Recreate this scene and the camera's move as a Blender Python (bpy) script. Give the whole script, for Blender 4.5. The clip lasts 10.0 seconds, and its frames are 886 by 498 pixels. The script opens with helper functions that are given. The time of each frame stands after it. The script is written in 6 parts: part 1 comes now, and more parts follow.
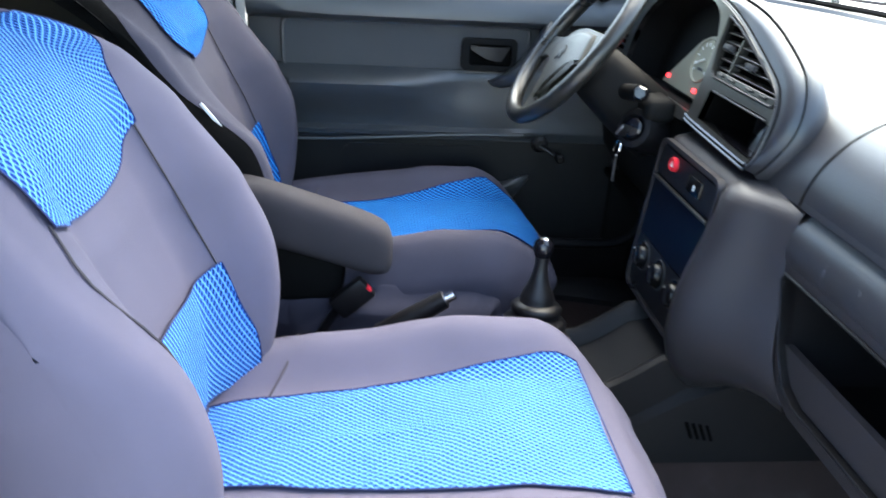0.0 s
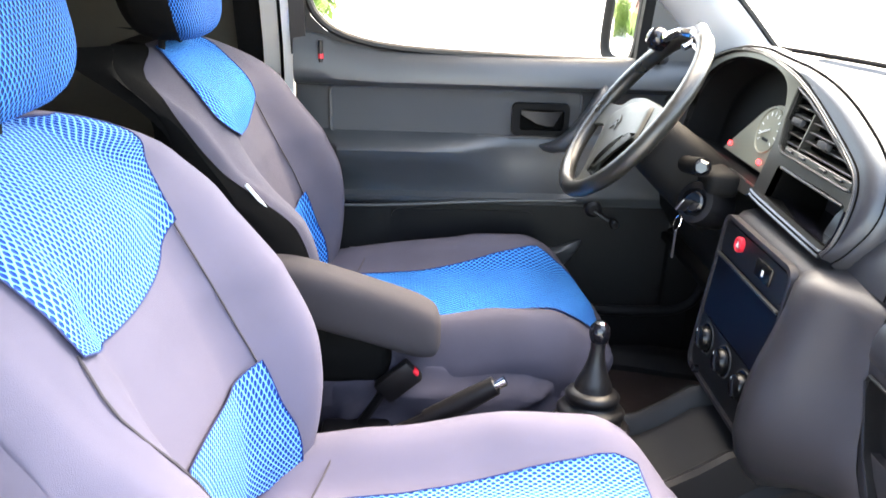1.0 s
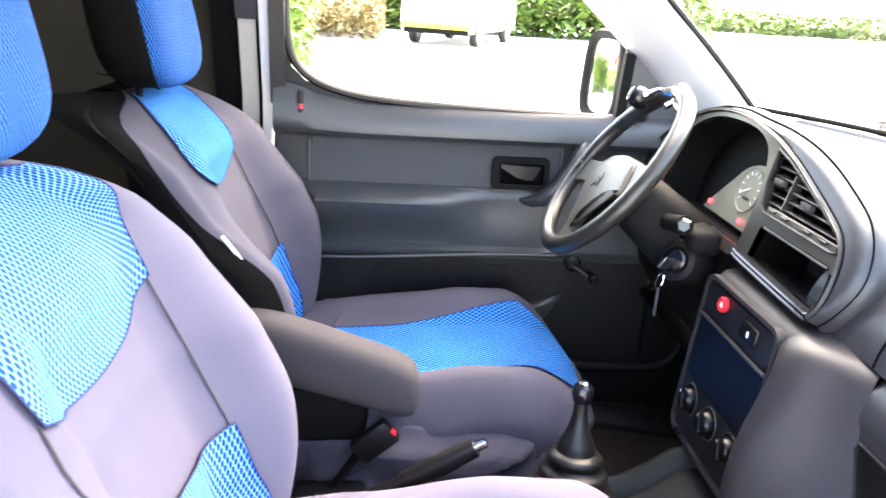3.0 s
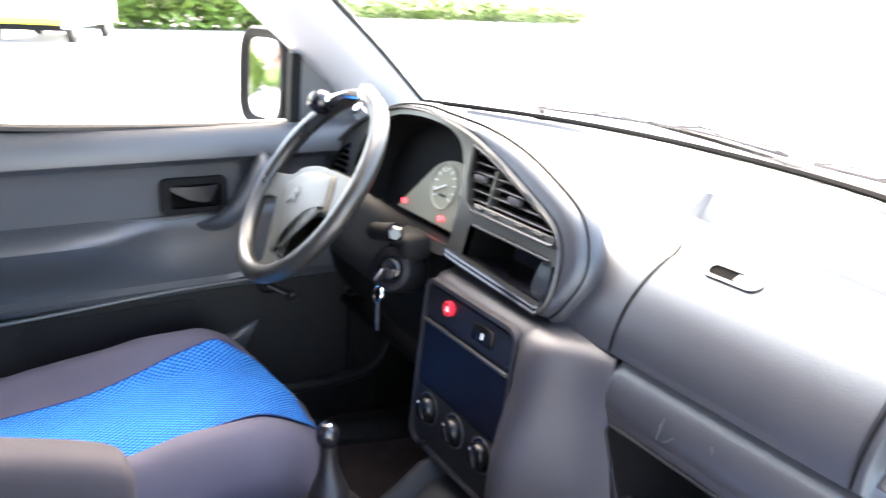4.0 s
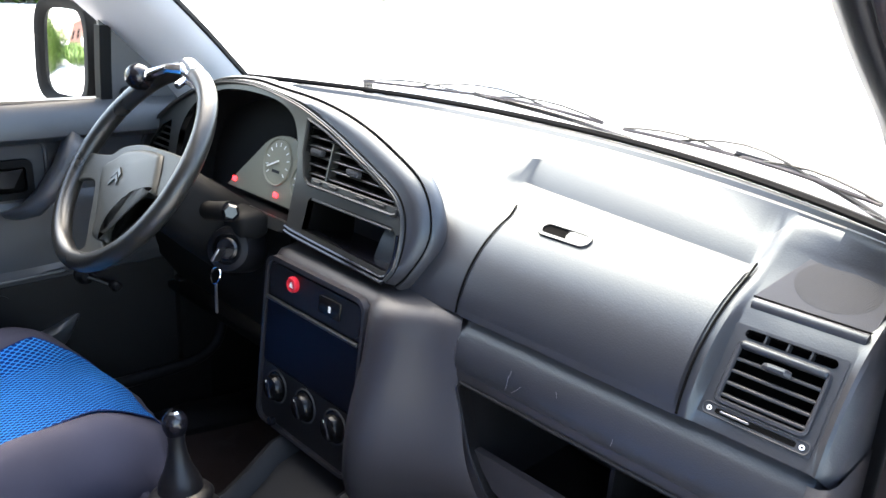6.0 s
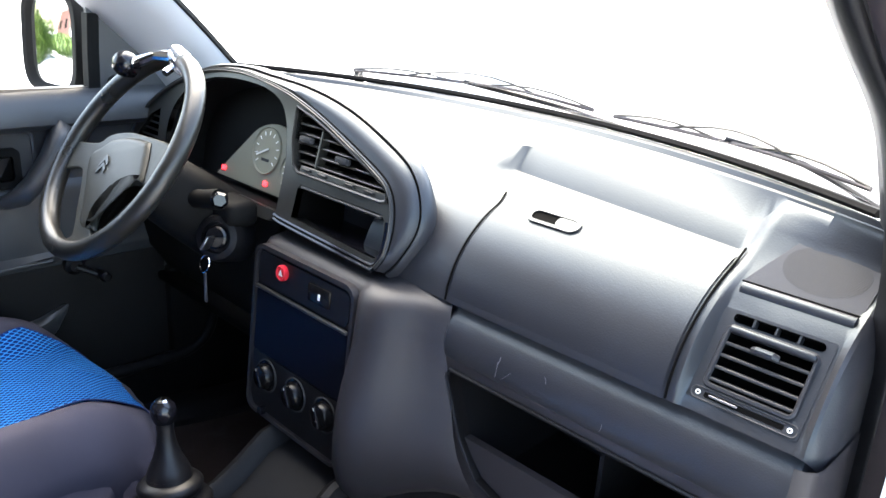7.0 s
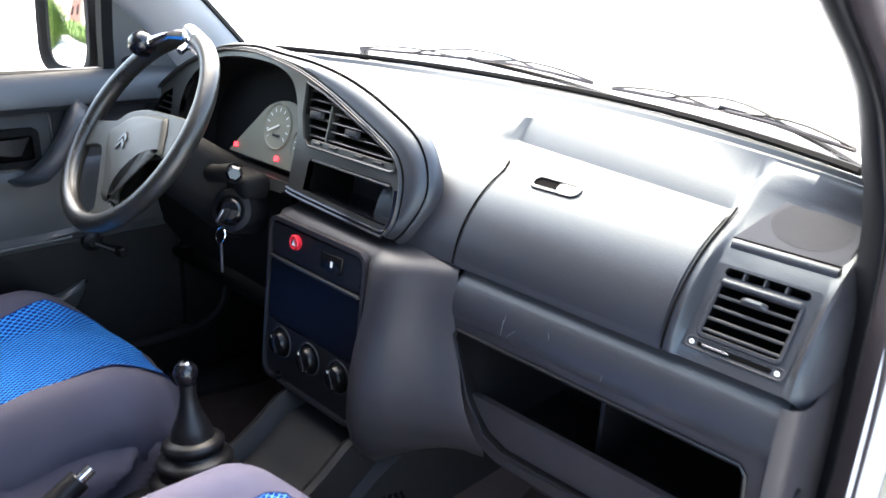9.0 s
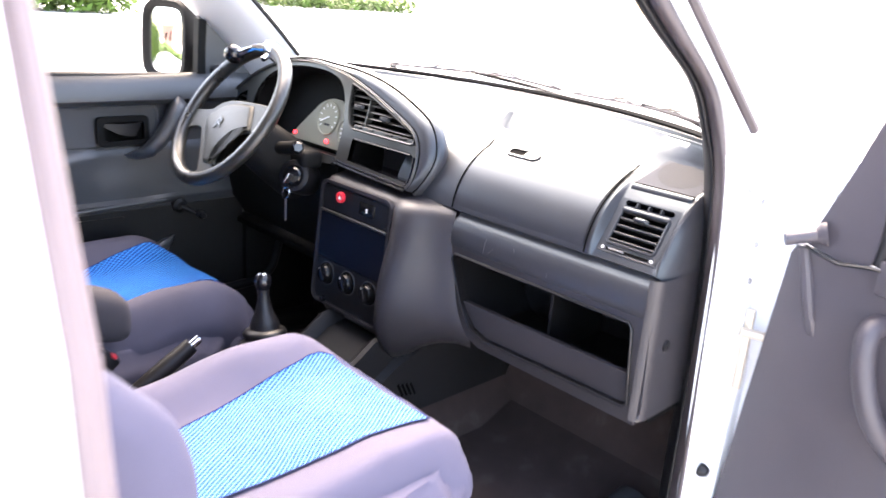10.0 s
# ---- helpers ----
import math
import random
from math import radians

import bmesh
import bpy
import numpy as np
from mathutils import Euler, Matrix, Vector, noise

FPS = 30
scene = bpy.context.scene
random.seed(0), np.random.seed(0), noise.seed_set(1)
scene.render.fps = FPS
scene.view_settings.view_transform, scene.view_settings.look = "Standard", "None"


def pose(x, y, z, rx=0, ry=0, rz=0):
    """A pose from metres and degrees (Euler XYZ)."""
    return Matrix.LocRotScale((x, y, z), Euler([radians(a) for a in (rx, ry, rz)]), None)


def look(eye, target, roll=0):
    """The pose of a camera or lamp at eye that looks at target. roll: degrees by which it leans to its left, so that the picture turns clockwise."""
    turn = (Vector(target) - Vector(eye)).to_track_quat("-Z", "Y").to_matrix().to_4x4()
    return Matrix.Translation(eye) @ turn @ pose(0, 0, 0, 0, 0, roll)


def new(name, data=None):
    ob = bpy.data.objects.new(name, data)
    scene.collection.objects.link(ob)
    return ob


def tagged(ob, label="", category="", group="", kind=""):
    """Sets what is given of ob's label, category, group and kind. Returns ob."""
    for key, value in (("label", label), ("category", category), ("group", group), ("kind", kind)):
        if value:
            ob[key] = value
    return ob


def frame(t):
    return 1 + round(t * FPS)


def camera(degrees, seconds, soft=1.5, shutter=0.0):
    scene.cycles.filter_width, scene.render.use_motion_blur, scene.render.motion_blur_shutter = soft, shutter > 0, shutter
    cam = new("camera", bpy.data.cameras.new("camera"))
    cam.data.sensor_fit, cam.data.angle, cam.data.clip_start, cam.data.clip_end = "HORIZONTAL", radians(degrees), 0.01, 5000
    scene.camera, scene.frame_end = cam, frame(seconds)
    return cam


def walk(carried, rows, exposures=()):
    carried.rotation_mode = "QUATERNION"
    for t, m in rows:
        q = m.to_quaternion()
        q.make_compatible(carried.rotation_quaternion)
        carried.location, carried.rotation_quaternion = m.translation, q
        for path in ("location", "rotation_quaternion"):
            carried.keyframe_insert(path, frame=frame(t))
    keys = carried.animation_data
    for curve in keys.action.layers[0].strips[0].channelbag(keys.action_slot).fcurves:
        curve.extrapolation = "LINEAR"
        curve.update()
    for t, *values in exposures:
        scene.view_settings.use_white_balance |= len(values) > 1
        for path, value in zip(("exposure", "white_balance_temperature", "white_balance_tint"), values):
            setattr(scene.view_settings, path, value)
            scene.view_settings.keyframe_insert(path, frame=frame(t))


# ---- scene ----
cam = camera(59.9, 10.0, shutter=0.5)
PATH = [
    (0, (1.121, 0.172, 1.386), (-0.687, 0.377, 0.554), 3.6),
    (0.5, (1.061, 0.178, 1.416), (-0.767, 0.262, 0.608), 1.7),
    (1, (1.04, 0.173, 1.435), (-0.811, 0.251, 0.682), 2.1),
    (1.5, (1.035, 0.163, 1.446), (-0.837, 0.236, 0.747), 2.7),
    (2, (1.028, 0.158, 1.449), (-0.861, 0.235, 0.797), 2.9),
    (2.2, (1.028, 0.158, 1.451), (-0.865, 0.235, 0.811), 3.0),
    (3.3, (0.982, 0.161, 1.435), (-0.899, 0.417, 0.806), 4.5),
    (3.5, (0.944, 0.162, 1.435), (-0.9, 0.634, 0.822), 3.6),
    (4, (0.85, 0.102, 1.451), (-0.769, 1.1, 0.834), 2.6),
    (4.5, (0.832, 0.065, 1.458), (-0.606, 1.299, 0.819), 2.9),
    (5, (0.839, 0.056, 1.453), (-0.509, 1.39, 0.818), 3.0),
    (5.5, (0.842, 0.06, 1.449), (-0.487, 1.409, 0.807), 3.5),
    (7, (0.848, 0.071, 1.434), (-0.457, 1.436, 0.774), 3.8),
    (7.5, (0.851, 0.07, 1.431), (-0.462, 1.422, 0.76), 3.2),
    (8, (0.854, 0.068, 1.43), (-0.458, 1.415, 0.748), 3.3),
    (8.5, (0.857, 0.068, 1.425), (-0.46, 1.408, 0.738), 3.5),
    (9, (0.884, 0.027, 1.425), (-0.415, 1.379, 0.73), 3.1),
    (9.5, (1.031, -0.084, 1.415), (-0.289, 1.268, 0.76), 4.0),
    (10, (1.252, -0.297, 1.431), (-0.101, 1.04, 0.811), 4.3),
]
walk(cam, [(t, look(eye, target, roll)) for t, eye, target, roll in PATH], [(0, 3.55, 6700, 3), (0.5, 4.20, 7700, 6), (1, 4.42, 8100, 10), (2.2, 4.54, 8200, 13), (3.5, 4.56, 7800, 13), (4.5, 4.50, 7500, 12), (5.5, 3.65, 7200, 9), (8.7, 3.53, 7000, 8), (9.5, 3.96, 7350, 14), (10, 4.16, 7700, 18)])

from mathutils.geometry import tessellate_polygon

# ---- light ----
SUN_AZ, SUN_EL = -50.0, 55.0
world = bpy.data.worlds.new("sky")
scene.world = world
world.use_nodes = True
wn = world.node_tree.nodes
sky = wn.new("ShaderNodeTexSky")
sky.sky_type, sky.sun_disc = "NISHITA", False
sky.sun_elevation, sky.sun_rotation = radians(SUN_EL), radians(SUN_AZ)
sky.air_density, sky.dust_density = 1.0, 3.0
world.node_tree.links.new(sky.outputs[0], wn["Background"].inputs[0])
wn["Background"].inputs[1].default_value = 0.15
sun = new("sun", bpy.data.lights.new("sun", "SUN"))
sun.data.energy, sun.data.angle, sun.data.color = 0.85, radians(80), (1.0, 0.95, 0.88)
sa, se = radians(SUN_AZ), radians(SUN_EL)
sun.matrix_world = look((0, 0, 0), (-math.sin(sa) * math.cos(se), -math.cos(sa) * math.cos(se), -math.sin(se)))


# ---- materials ----
def material(name, color, rough=0.5, metal=0.0, grain=0.0, scale=400.0, vary=0.15, blotch=6.0, spec=0.5, emit=0.0, wear=None, coat=0.0, gloss_tint=None):
    """A principled material with two scales of colour variation, a fine bump and, with wear, worn lighter blotches."""
    m = bpy.data.materials.new(name)
    m.use_nodes = True
    nt = m.node_tree
    n, l = nt.nodes, nt.links
    b = n["Principled BSDF"]
    co = n.new("ShaderNodeTexCoord")
    big, fine = n.new("ShaderNodeTexNoise"), n.new("ShaderNodeTexNoise")
    big.inputs["Scale"].default_value, big.inputs["Detail"].default_value = blotch, 5
    fine.inputs["Scale"].default_value, fine.inputs["Detail"].default_value = scale, 2
    for t in (big, fine):
        l.new(co.outputs["Object"], t.inputs["Vector"])
    mix = n.new("ShaderNodeMix")
    mix.data_type = "RGBA"
    mix.inputs[6].default_value = (*[c * (1 - vary) for c in color], 1)
    mix.inputs[7].default_value = (*[min(1, c * (1 + vary)) for c in color], 1)
    l.new(big.outputs[0], mix.inputs[0])
    out = mix.outputs[2]
    if wear:
        ramp = n.new("ShaderNodeValToRGB")
        ramp.color_ramp.elements[0].position, ramp.color_ramp.elements[1].position = 0.58, 0.72
        l.new(big.outputs[0], ramp.inputs[0])
        mix2 = n.new("ShaderNodeMix")
        mix2.data_type = "RGBA"
        mix2.inputs[7].default_value = (*wear, 1)
        l.new(out, mix2.inputs[6])
        l.new(ramp.outputs[0], mix2.inputs[0])
        out = mix2.outputs[2]
    l.new(out, b.inputs["Base Color"])
    mr = n.new("ShaderNodeMapRange")
    mr.inputs[3].default_value, mr.inputs[4].default_value = max(0, rough - 0.08), min(1, rough + 0.08)
    l.new(big.outputs[0], mr.inputs[0])
    l.new(mr.outputs[0], b.inputs["Roughness"])
    b.inputs["Metallic"].default_value = metal
    b.inputs["Specular IOR Level"].default_value = spec
    b.inputs["Coat Weight"].default_value = coat
    if gloss_tint:
        b.inputs["Specular Tint"].default_value = (*gloss_tint, 1)
    if grain:
        bump = n.new("ShaderNodeBump")
        bump.inputs["Strength"].default_value, bump.inputs["Distance"].default_value = grain, 0.001
        l.new(fine.outputs[0], bump.inputs["Height"])
        l.new(bump.outputs[0], b.inputs["Normal"])
    if emit:
        b.inputs["Emission Color"].default_value = (*color, 1)
        b.inputs["Emission Strength"].default_value = emit
    return m


def mesh_cloth(name, light, dark, su, sv, hole=0.1):
    """Open-weave seat fabric: a lattice of light threads over darker diamonds, laid out in the panel's own metres."""
    m = bpy.data.materials.new(name)
    m.use_nodes = True
    n, l = m.node_tree.nodes, m.node_tree.links
    b = n["Principled BSDF"]
    uv = n.new("ShaderNodeUVMap")
    sep = n.new("ShaderNodeSeparateXYZ")
    noise_t = n.new("ShaderNodeTexNoise")
    noise_t.inputs["Scale"].default_value = 9.0
    l.new(uv.outputs[0], noise_t.inputs["Vector"])
    l.new(uv.outputs[0], sep.inputs[0])

    def math_node(op, a, c):
        k = n.new("ShaderNodeMath")
        k.operation = op
        for i, v in enumerate((a, c)):
            if isinstance(v, (int, float)):
                k.inputs[i].default_value = v
            elif v is not None:
                l.new(v, k.inputs[i])
        return k.outputs[0]
    cu = math_node("COSINE", math_node("MULTIPLY", sep.outputs[0], 2 * math.pi / su), None)
    cv = math_node("COSINE", math_node("MULTIPLY", sep.outputs[1], 2 * math.pi / sv), None)
    d = math_node("ABSOLUTE", math_node("ADD", cu, cv), None)
    ramp = n.new("ShaderNodeValToRGB")
    ramp.color_ramp.elements[0].position, ramp.color_ramp.elements[1].position = 0.11 + hole, 0.27 + hole
    ramp.color_ramp.elements[0].color, ramp.color_ramp.elements[1].color = (*light, 1), (*dark, 1)
    l.new(math_node("MULTIPLY", d, 0.5), ramp.inputs[0])
    hsv = n.new("ShaderNodeHueSaturation")
    mr = n.new("ShaderNodeMapRange")
    mr.inputs[3].default_value, mr.inputs[4].default_value = 0.8, 1.2
    l.new(noise_t.outputs[0], mr.inputs[0])
    l.new(mr.outputs[0], hsv.inputs["Value"])
    l.new(ramp.outputs[0], hsv.inputs["Color"])
    l.new(hsv.outputs[0], b.inputs["Base Color"])
    bump = n.new("ShaderNodeBump")
    bump.invert = True
    bump.inputs["Strength"].default_value, bump.inputs["Distance"].default_value = 0.7, 0.002
    l.new(d, bump.inputs["Height"])
    l.new(bump.outputs[0], b.inputs["Normal"])
    b.inputs["Roughness"].default_value = 0.75
    b.inputs["Specular IOR Level"].default_value = 0.12
    return m


DASH = material("dash plastic", (0.0230, 0.0225, 0.0255), 0.38, grain=0.18, scale=480, vary=0.12, spec=0.46, gloss_tint=(0.72, 0.89, 1.0))
# same plastic as the pad, toned down for shade on lower faces
DASH_LOW = material("shaded lower dash plastic", (0.0190, 0.0176, 0.0202), 0.42, spec=0.40, grain=0.25, scale=900, vary=0.15)
BLACK = material("black plastic", (0.005, 0.005, 0.006), 0.42, grain=0.15, scale=700, spec=0.3)
MATTE = material("matt black plastic", (0.004, 0.004, 0.004), 0.7, spec=0.12)
GLOSS = material("gloss black plastic", (0.005, 0.005, 0.007), 0.18, vary=0.1)
BLUEBLACK = material("tinted blank panel", (0.0016, 0.0024, 0.006), 0.4, vary=0.1, spec=0.15)
# near-black without gloss: shade inside recesses and joints put into the colour
DARK = material("shade-black cavity plastic", (0.002, 0.002, 0.002), 0.9, spec=0.05)
BEZEL = material("grey bezel plastic", (0.025, 0.0245, 0.022), 0.34, grain=0.1)
GREY = material("light grey plastic", (0.20, 0.20, 0.21), 0.45)
FABRIC = material("grey seat cloth", (0.080, 0.076, 0.112), 0.85, grain=0.5, scale=1400, vary=0.14, blotch=9, spec=0.2)
FABRIC_DARK = material("dark seat cloth", (0.04, 0.036, 0.042), 0.9, grain=0.5, scale=1200, vary=0.2, spec=0.2)
# darker copy of the grey cloth, driver-side shade put into the colour
FABRIC_SHADED = material("shaded grey seat cloth", (0.048, 0.046, 0.065), 0.85, grain=0.5, scale=1400, vary=0.25, blotch=9, spec=0.2)
# near-black: shade on the seat's unlit side is put into this cloth
CLOTH_BLACK_SHADE = material("shade-black seat side cloth", (0.0026, 0.0025, 0.0026), 0.9, grain=0.4, scale=1200, spec=0.1)
ARM = material("armrest cloth", (0.035, 0.032, 0.037), 0.85, grain=0.5, scale=1400, spec=0.2)
BLUE = mesh_cloth("blue mesh cloth", (0.120, 0.330, 0.77), (0.0012, 0.032, 0.19), 0.0076, 0.0118, 0.15)
# darker copy of the blue cloth, again with the far side's shade
BLUE_SHADED = mesh_cloth("shaded blue mesh cloth", (0.026, 0.245, 0.66), (0.0008, 0.024, 0.15), 0.0085, 0.0130)
# headrests get less light, so their blue is darkened in the colour
BLUE_HEAD = mesh_cloth("shaded headrest mesh cloth", (0.016, 0.150, 0.50), (0.0005, 0.010, 0.070), 0.0080, 0.0124)
DOOR = material("door trim plastic", (0.038, 0.0403, 0.0437), 0.40, grain=0.25, scale=800, spec=0.55)
DOORCLOTH = material("door insert cloth", (0.057, 0.0588, 0.062), 0.8, grain=0.4, scale=1200, spec=0.25)
CARPET = material("brown grey carpet", (0.036, 0.026, 0.025), 0.95, grain=1.0, scale=600, vary=0.35, blotch=14, spec=0.1, wear=(0.050, 0.041, 0.038))
TRAY = material("console plastic", (0.008, 0.008, 0.009), 0.50, grain=0.25, scale=900, spec=0.15)
MAT = material("black rubber mat", (0.010, 0.010, 0.010), 0.6, grain=0.4, scale=300)
WHITE = material("white car paint", (0.78, 0.79, 0.80), 0.25, vary=0.03, coat=0.4)
RUST = material("dirty hinge metal", (0.42, 0.38, 0.32), 0.5, metal=0.6, vary=0.4, blotch=40, wear=(0.2, 0.11, 0.05))
RUBBER = material("door seal rubber", (0.050, 0.040, 0.042), 0.5, grain=0.2, scale=300)
# lighter copy of the seal rubber, bright light put into its colour
SEAL_LIT = material("brightly lit seal rubber", (0.130, 0.100, 0.104), 0.6, grain=0.2, scale=300)
PILLAR = material("grey pillar trim", (0.42, 0.42, 0.425), 0.55, grain=0.25, scale=700)
LINER = material("headliner cloth", (0.35, 0.34, 0.32), 0.95, grain=0.4, scale=700)
WHEEL = material("steering wheel urethane", (0.014, 0.0135, 0.0115), 0.30, grain=0.3, scale=500, blotch=14, wear=(0.026, 0.025, 0.021))
HUB = material("airbag cover plastic", (0.030, 0.030, 0.024), 0.42, grain=0.3, scale=700, spec=0.22)
CHROME = material("chrome", (0.75, 0.75, 0.76), 0.08, metal=1.0, vary=0.03)
STEEL = material("steel", (0.25, 0.25, 0.26), 0.35, metal=1.0)
RED = material("red plastic", (0.55, 0.015, 0.03), 0.35)
REDLAMP = material("lit red lamp", (1.0, 0.02, 0.03), 0.4, emit=1.0)
DIAL = material("dial face", (0.20, 0.192, 0.140), 0.5)
CARRIER = material("gauge carrier plastic", (0.165, 0.158, 0.115), 0.5)
SLAT = material("vent slat plastic", (0.030, 0.031, 0.034), 0.6, grain=0.1, spec=0.3)
MARK = material("white print", (0.75, 0.75, 0.72), 0.5)
LABEL = material("white cloth label", (0.7, 0.7, 0.7), 0.7)
MESHGRILLE = material("speaker cover plastic", (0.052, 0.055, 0.062), 0.7, grain=0.4, scale=1800, vary=0.1, spec=0.12)
KNOB = material("black control plastic", (0.004, 0.004, 0.0045), 0.24, vary=0.1, spec=0.22)
SCUFF = material("pale scuffed plastic", (0.085, 0.085, 0.095), 0.7)
GRILLE = material("speaker mesh plastic", (0.040, 0.042, 0.046), 0.6, spec=0.2)
DOORGREY = material("grey door trim plastic", (0.034, 0.029, 0.035), 0.5, grain=0.25, scale=800)
LINING = material("lower door lining plastic", (0.0095, 0.0093, 0.0094), 0.5, grain=0.3, scale=700, vary=0.2, spec=0.25)
PIPING = material("dark blue piping", (0.008, 0.02, 0.09), 0.8)
BELT = material("pale belt webbing", (0.36, 0.34, 0.32), 0.8, grain=0.5, scale=900)
CARGO = material("bare cargo lining", (0.036, 0.031, 0.023), 0.9, grain=0.3, vary=0.4, blotch=10)


def glass(name, tint=(1, 1, 1)):
    m = bpy.data.materials.new(name)
    m.use_nodes = True
    n, l = m.node_tree.nodes, m.node_tree.links
    n.remove(n["Principled BSDF"])
    tr, gl, mx, lw, pw = (n.new(k) for k in ("ShaderNodeBsdfTransparent", "ShaderNodeBsdfGlossy", "ShaderNodeMixShader", "ShaderNodeLayerWeight", "ShaderNodeMath"))
    tr.inputs[0].default_value = (*tint, 1)
    gl.inputs["Roughness"].default_value = 0.02
    pw.operation = "POWER"
    pw.inputs[1].default_value = 4.0
    l.new(lw.outputs["Facing"], pw.inputs[0])
    l.new(pw.outputs[0], mx.inputs[0])
    l.new(tr.outputs[0], mx.inputs[1])
    l.new(gl.outputs[0], mx.inputs[2])
    l.new(mx.outputs[0], n["Material Output"].inputs[0])
    return m


GLASS = glass("window glass", (0.96, 0.98, 0.96))
MIRROR = material("mirror", (0.9, 0.9, 0.9), 0.02, metal=1.0, vary=0.0)


# ---- mesh helpers ----
def thing(name, label, category, at=(0, 0, 0), group="", kind=""):
    ob = new(name)
    ob.empty_display_size = 0.05
    ob.location = at
    return tagged(ob, label, category, group, kind)


def finish(name, bm, mat, smooth=35):
    me = bpy.data.meshes.new(name)
    bmesh.ops.recalc_face_normals(bm, faces=bm.faces)
    bm.to_mesh(me)
    bm.free()
    for m in (mat if isinstance(mat, (list, tuple)) else [mat]):
        me.materials.append(m)
    if smooth:
        me.polygons.foreach_set("use_smooth", [True] * len(me.polygons))
        me.set_sharp_from_angle(angle=radians(smooth))
    return me


def part(name, bm, mat, parent, label="", smooth=35):
    """One mesh object under a thing or a part; its coordinates are the world's."""
    ob = new(name, finish(name, bm, mat, smooth))
    if parent is not None:
        ob.parent = parent
        if parent.parent is None:
            ob.matrix_parent_inverse = Matrix.Translation(-parent.location)
    if label:
        ob["label"] = label
    return ob


def solid(name, bm, mat, label, category, kind="", group="", smooth=35):
    return tagged(new(name, finish(name, bm, mat, smooth)), label, category, group, kind)


def box(x0, x1, y0, y1, z0, z1, r=0.0, seg=2, bm=None, m=None):
    bm = bm or bmesh.new()
    made = bmesh.ops.create_cube(bm, size=1)["verts"]
    for v in made:
        v.co = Vector(((x0 + x1) / 2 + v.co.x * (x1 - x0), (y0 + y1) / 2 + v.co.y * (y1 - y0), (z0 + z1) / 2 + v.co.z * (z1 - z0)))
    if r:
        edges = list({e for v in made for e in v.link_edges})
        res = bmesh.ops.bevel(bm, geom=edges, offset=r, segments=seg, affect="EDGES", profile=0.5)
        made = list({v for f in res["faces"] for v in f.verts} | {v for v in made if v.is_valid})
    if m is not None:
        for v in made:
            v.co = m @ v.co
    return bm


def loft(rings, closed=True, caps=True, bm=None):
    """Joins rings of equal length; closed: each ring runs round."""
    bm = bm or bmesh.new()
    vs = [[bm.verts.new(p) for p in ring] for ring in rings]
    k = len(rings[0])
    for a, b in zip(vs, vs[1:]):
        for i in range(k if closed else k - 1):
            j = (i + 1) % k
            bm.faces.new((a[i], a[j], b[j], b[i]))
    if caps and closed:
        for ring in (vs[0], vs[-1]):
            try:
                bm.faces.new(ring)
            except ValueError:
                pass
    return bm


def tube(points, radius, seg=8, bm=None, flat=None, close=False):
    """A round rod along points; radius a number or one per point; flat: a squeeze of the section across."""
    pts = [Vector(p) for p in points]
    rings = []
    ref = None
    for i, p in enumerate(pts):
        a = pts[i - 1] if i or close else p
        b = pts[(i + 1) % len(pts)] if i < len(pts) - 1 or close else p
        d = (b - a).normalized()
        if ref is None:
            ref = d.cross(Vector((0.31, 0.2, 0.93))).normalized()
        ref = (ref - d * ref.dot(d)).normalized()
        up = d.cross(ref)
        r = radius[i] if isinstance(radius, (list, tuple)) else radius
        rings.append([p + ref * math.cos(2 * math.pi * k / seg) * r + up * math.sin(2 * math.pi * k / seg) * r * (flat or 1) for k in range(seg)])
    if close:
        rings.append(rings[0])
        bm = loft(rings, True, False, bm)
        bmesh.ops.remove_doubles(bm, verts=bm.verts, dist=1e-6)
        return bm
    return loft(rings, True, True, bm)


def lathe(profile, seg=24, m=None, bm=None):
    """Turns (radius, height) pairs about z, then places them by m."""
    m = m or Matrix()
    rings = [[m @ Vector((r * math.cos(2 * math.pi * k / seg), r * math.sin(2 * math.pi * k / seg), h)) for k in range(seg)] for r, h in profile]
    return loft(rings, True, True, bm)


def plate(outer, holes, thick, m, bm=None):
    """A flat plate with holes, in (a, b) coordinates of m's x and y, its front at z = 0 and its back at -thick."""
    bm = bm or bmesh.new()
    loops = [outer, *holes]
    tris = tessellate_polygon([[Vector((a, b, 0)) for a, b in loop] for loop in loops])
    flat = [q for loop in loops for q in loop]
    front = [bm.verts.new(m @ Vector((a, b, 0))) for a, b in flat]
    back = [bm.verts.new(m @ Vector((a, b, -thick))) for a, b in flat]
    for t in tris:
        for side in (front, back):
            try:
                bm.faces.new([side[i] for i in t])
            except ValueError:
                pass
    k = 0
    for loop in loops:
        n = len(loop)
        for i in range(n):
            a, b = k + i, k + (i + 1) % n
            bm.faces.new((front[a], front[b], back[b], back[a]))
        k += n
    return bm


def rounded(x0, x1, y0, y1, r, seg=4):
    out = []
    for cx, cy, a in ((x1 - r, y1 - r, 0), (x0 + r, y1 - r, 90), (x0 + r, y0 + r, 180), (x1 - r, y0 + r, 270)):
        out += [(cx + r * math.cos(radians(a + 90 * k / seg)), cy + r * math.sin(radians(a + 90 * k / seg))) for k in range(seg + 1)]
    return out


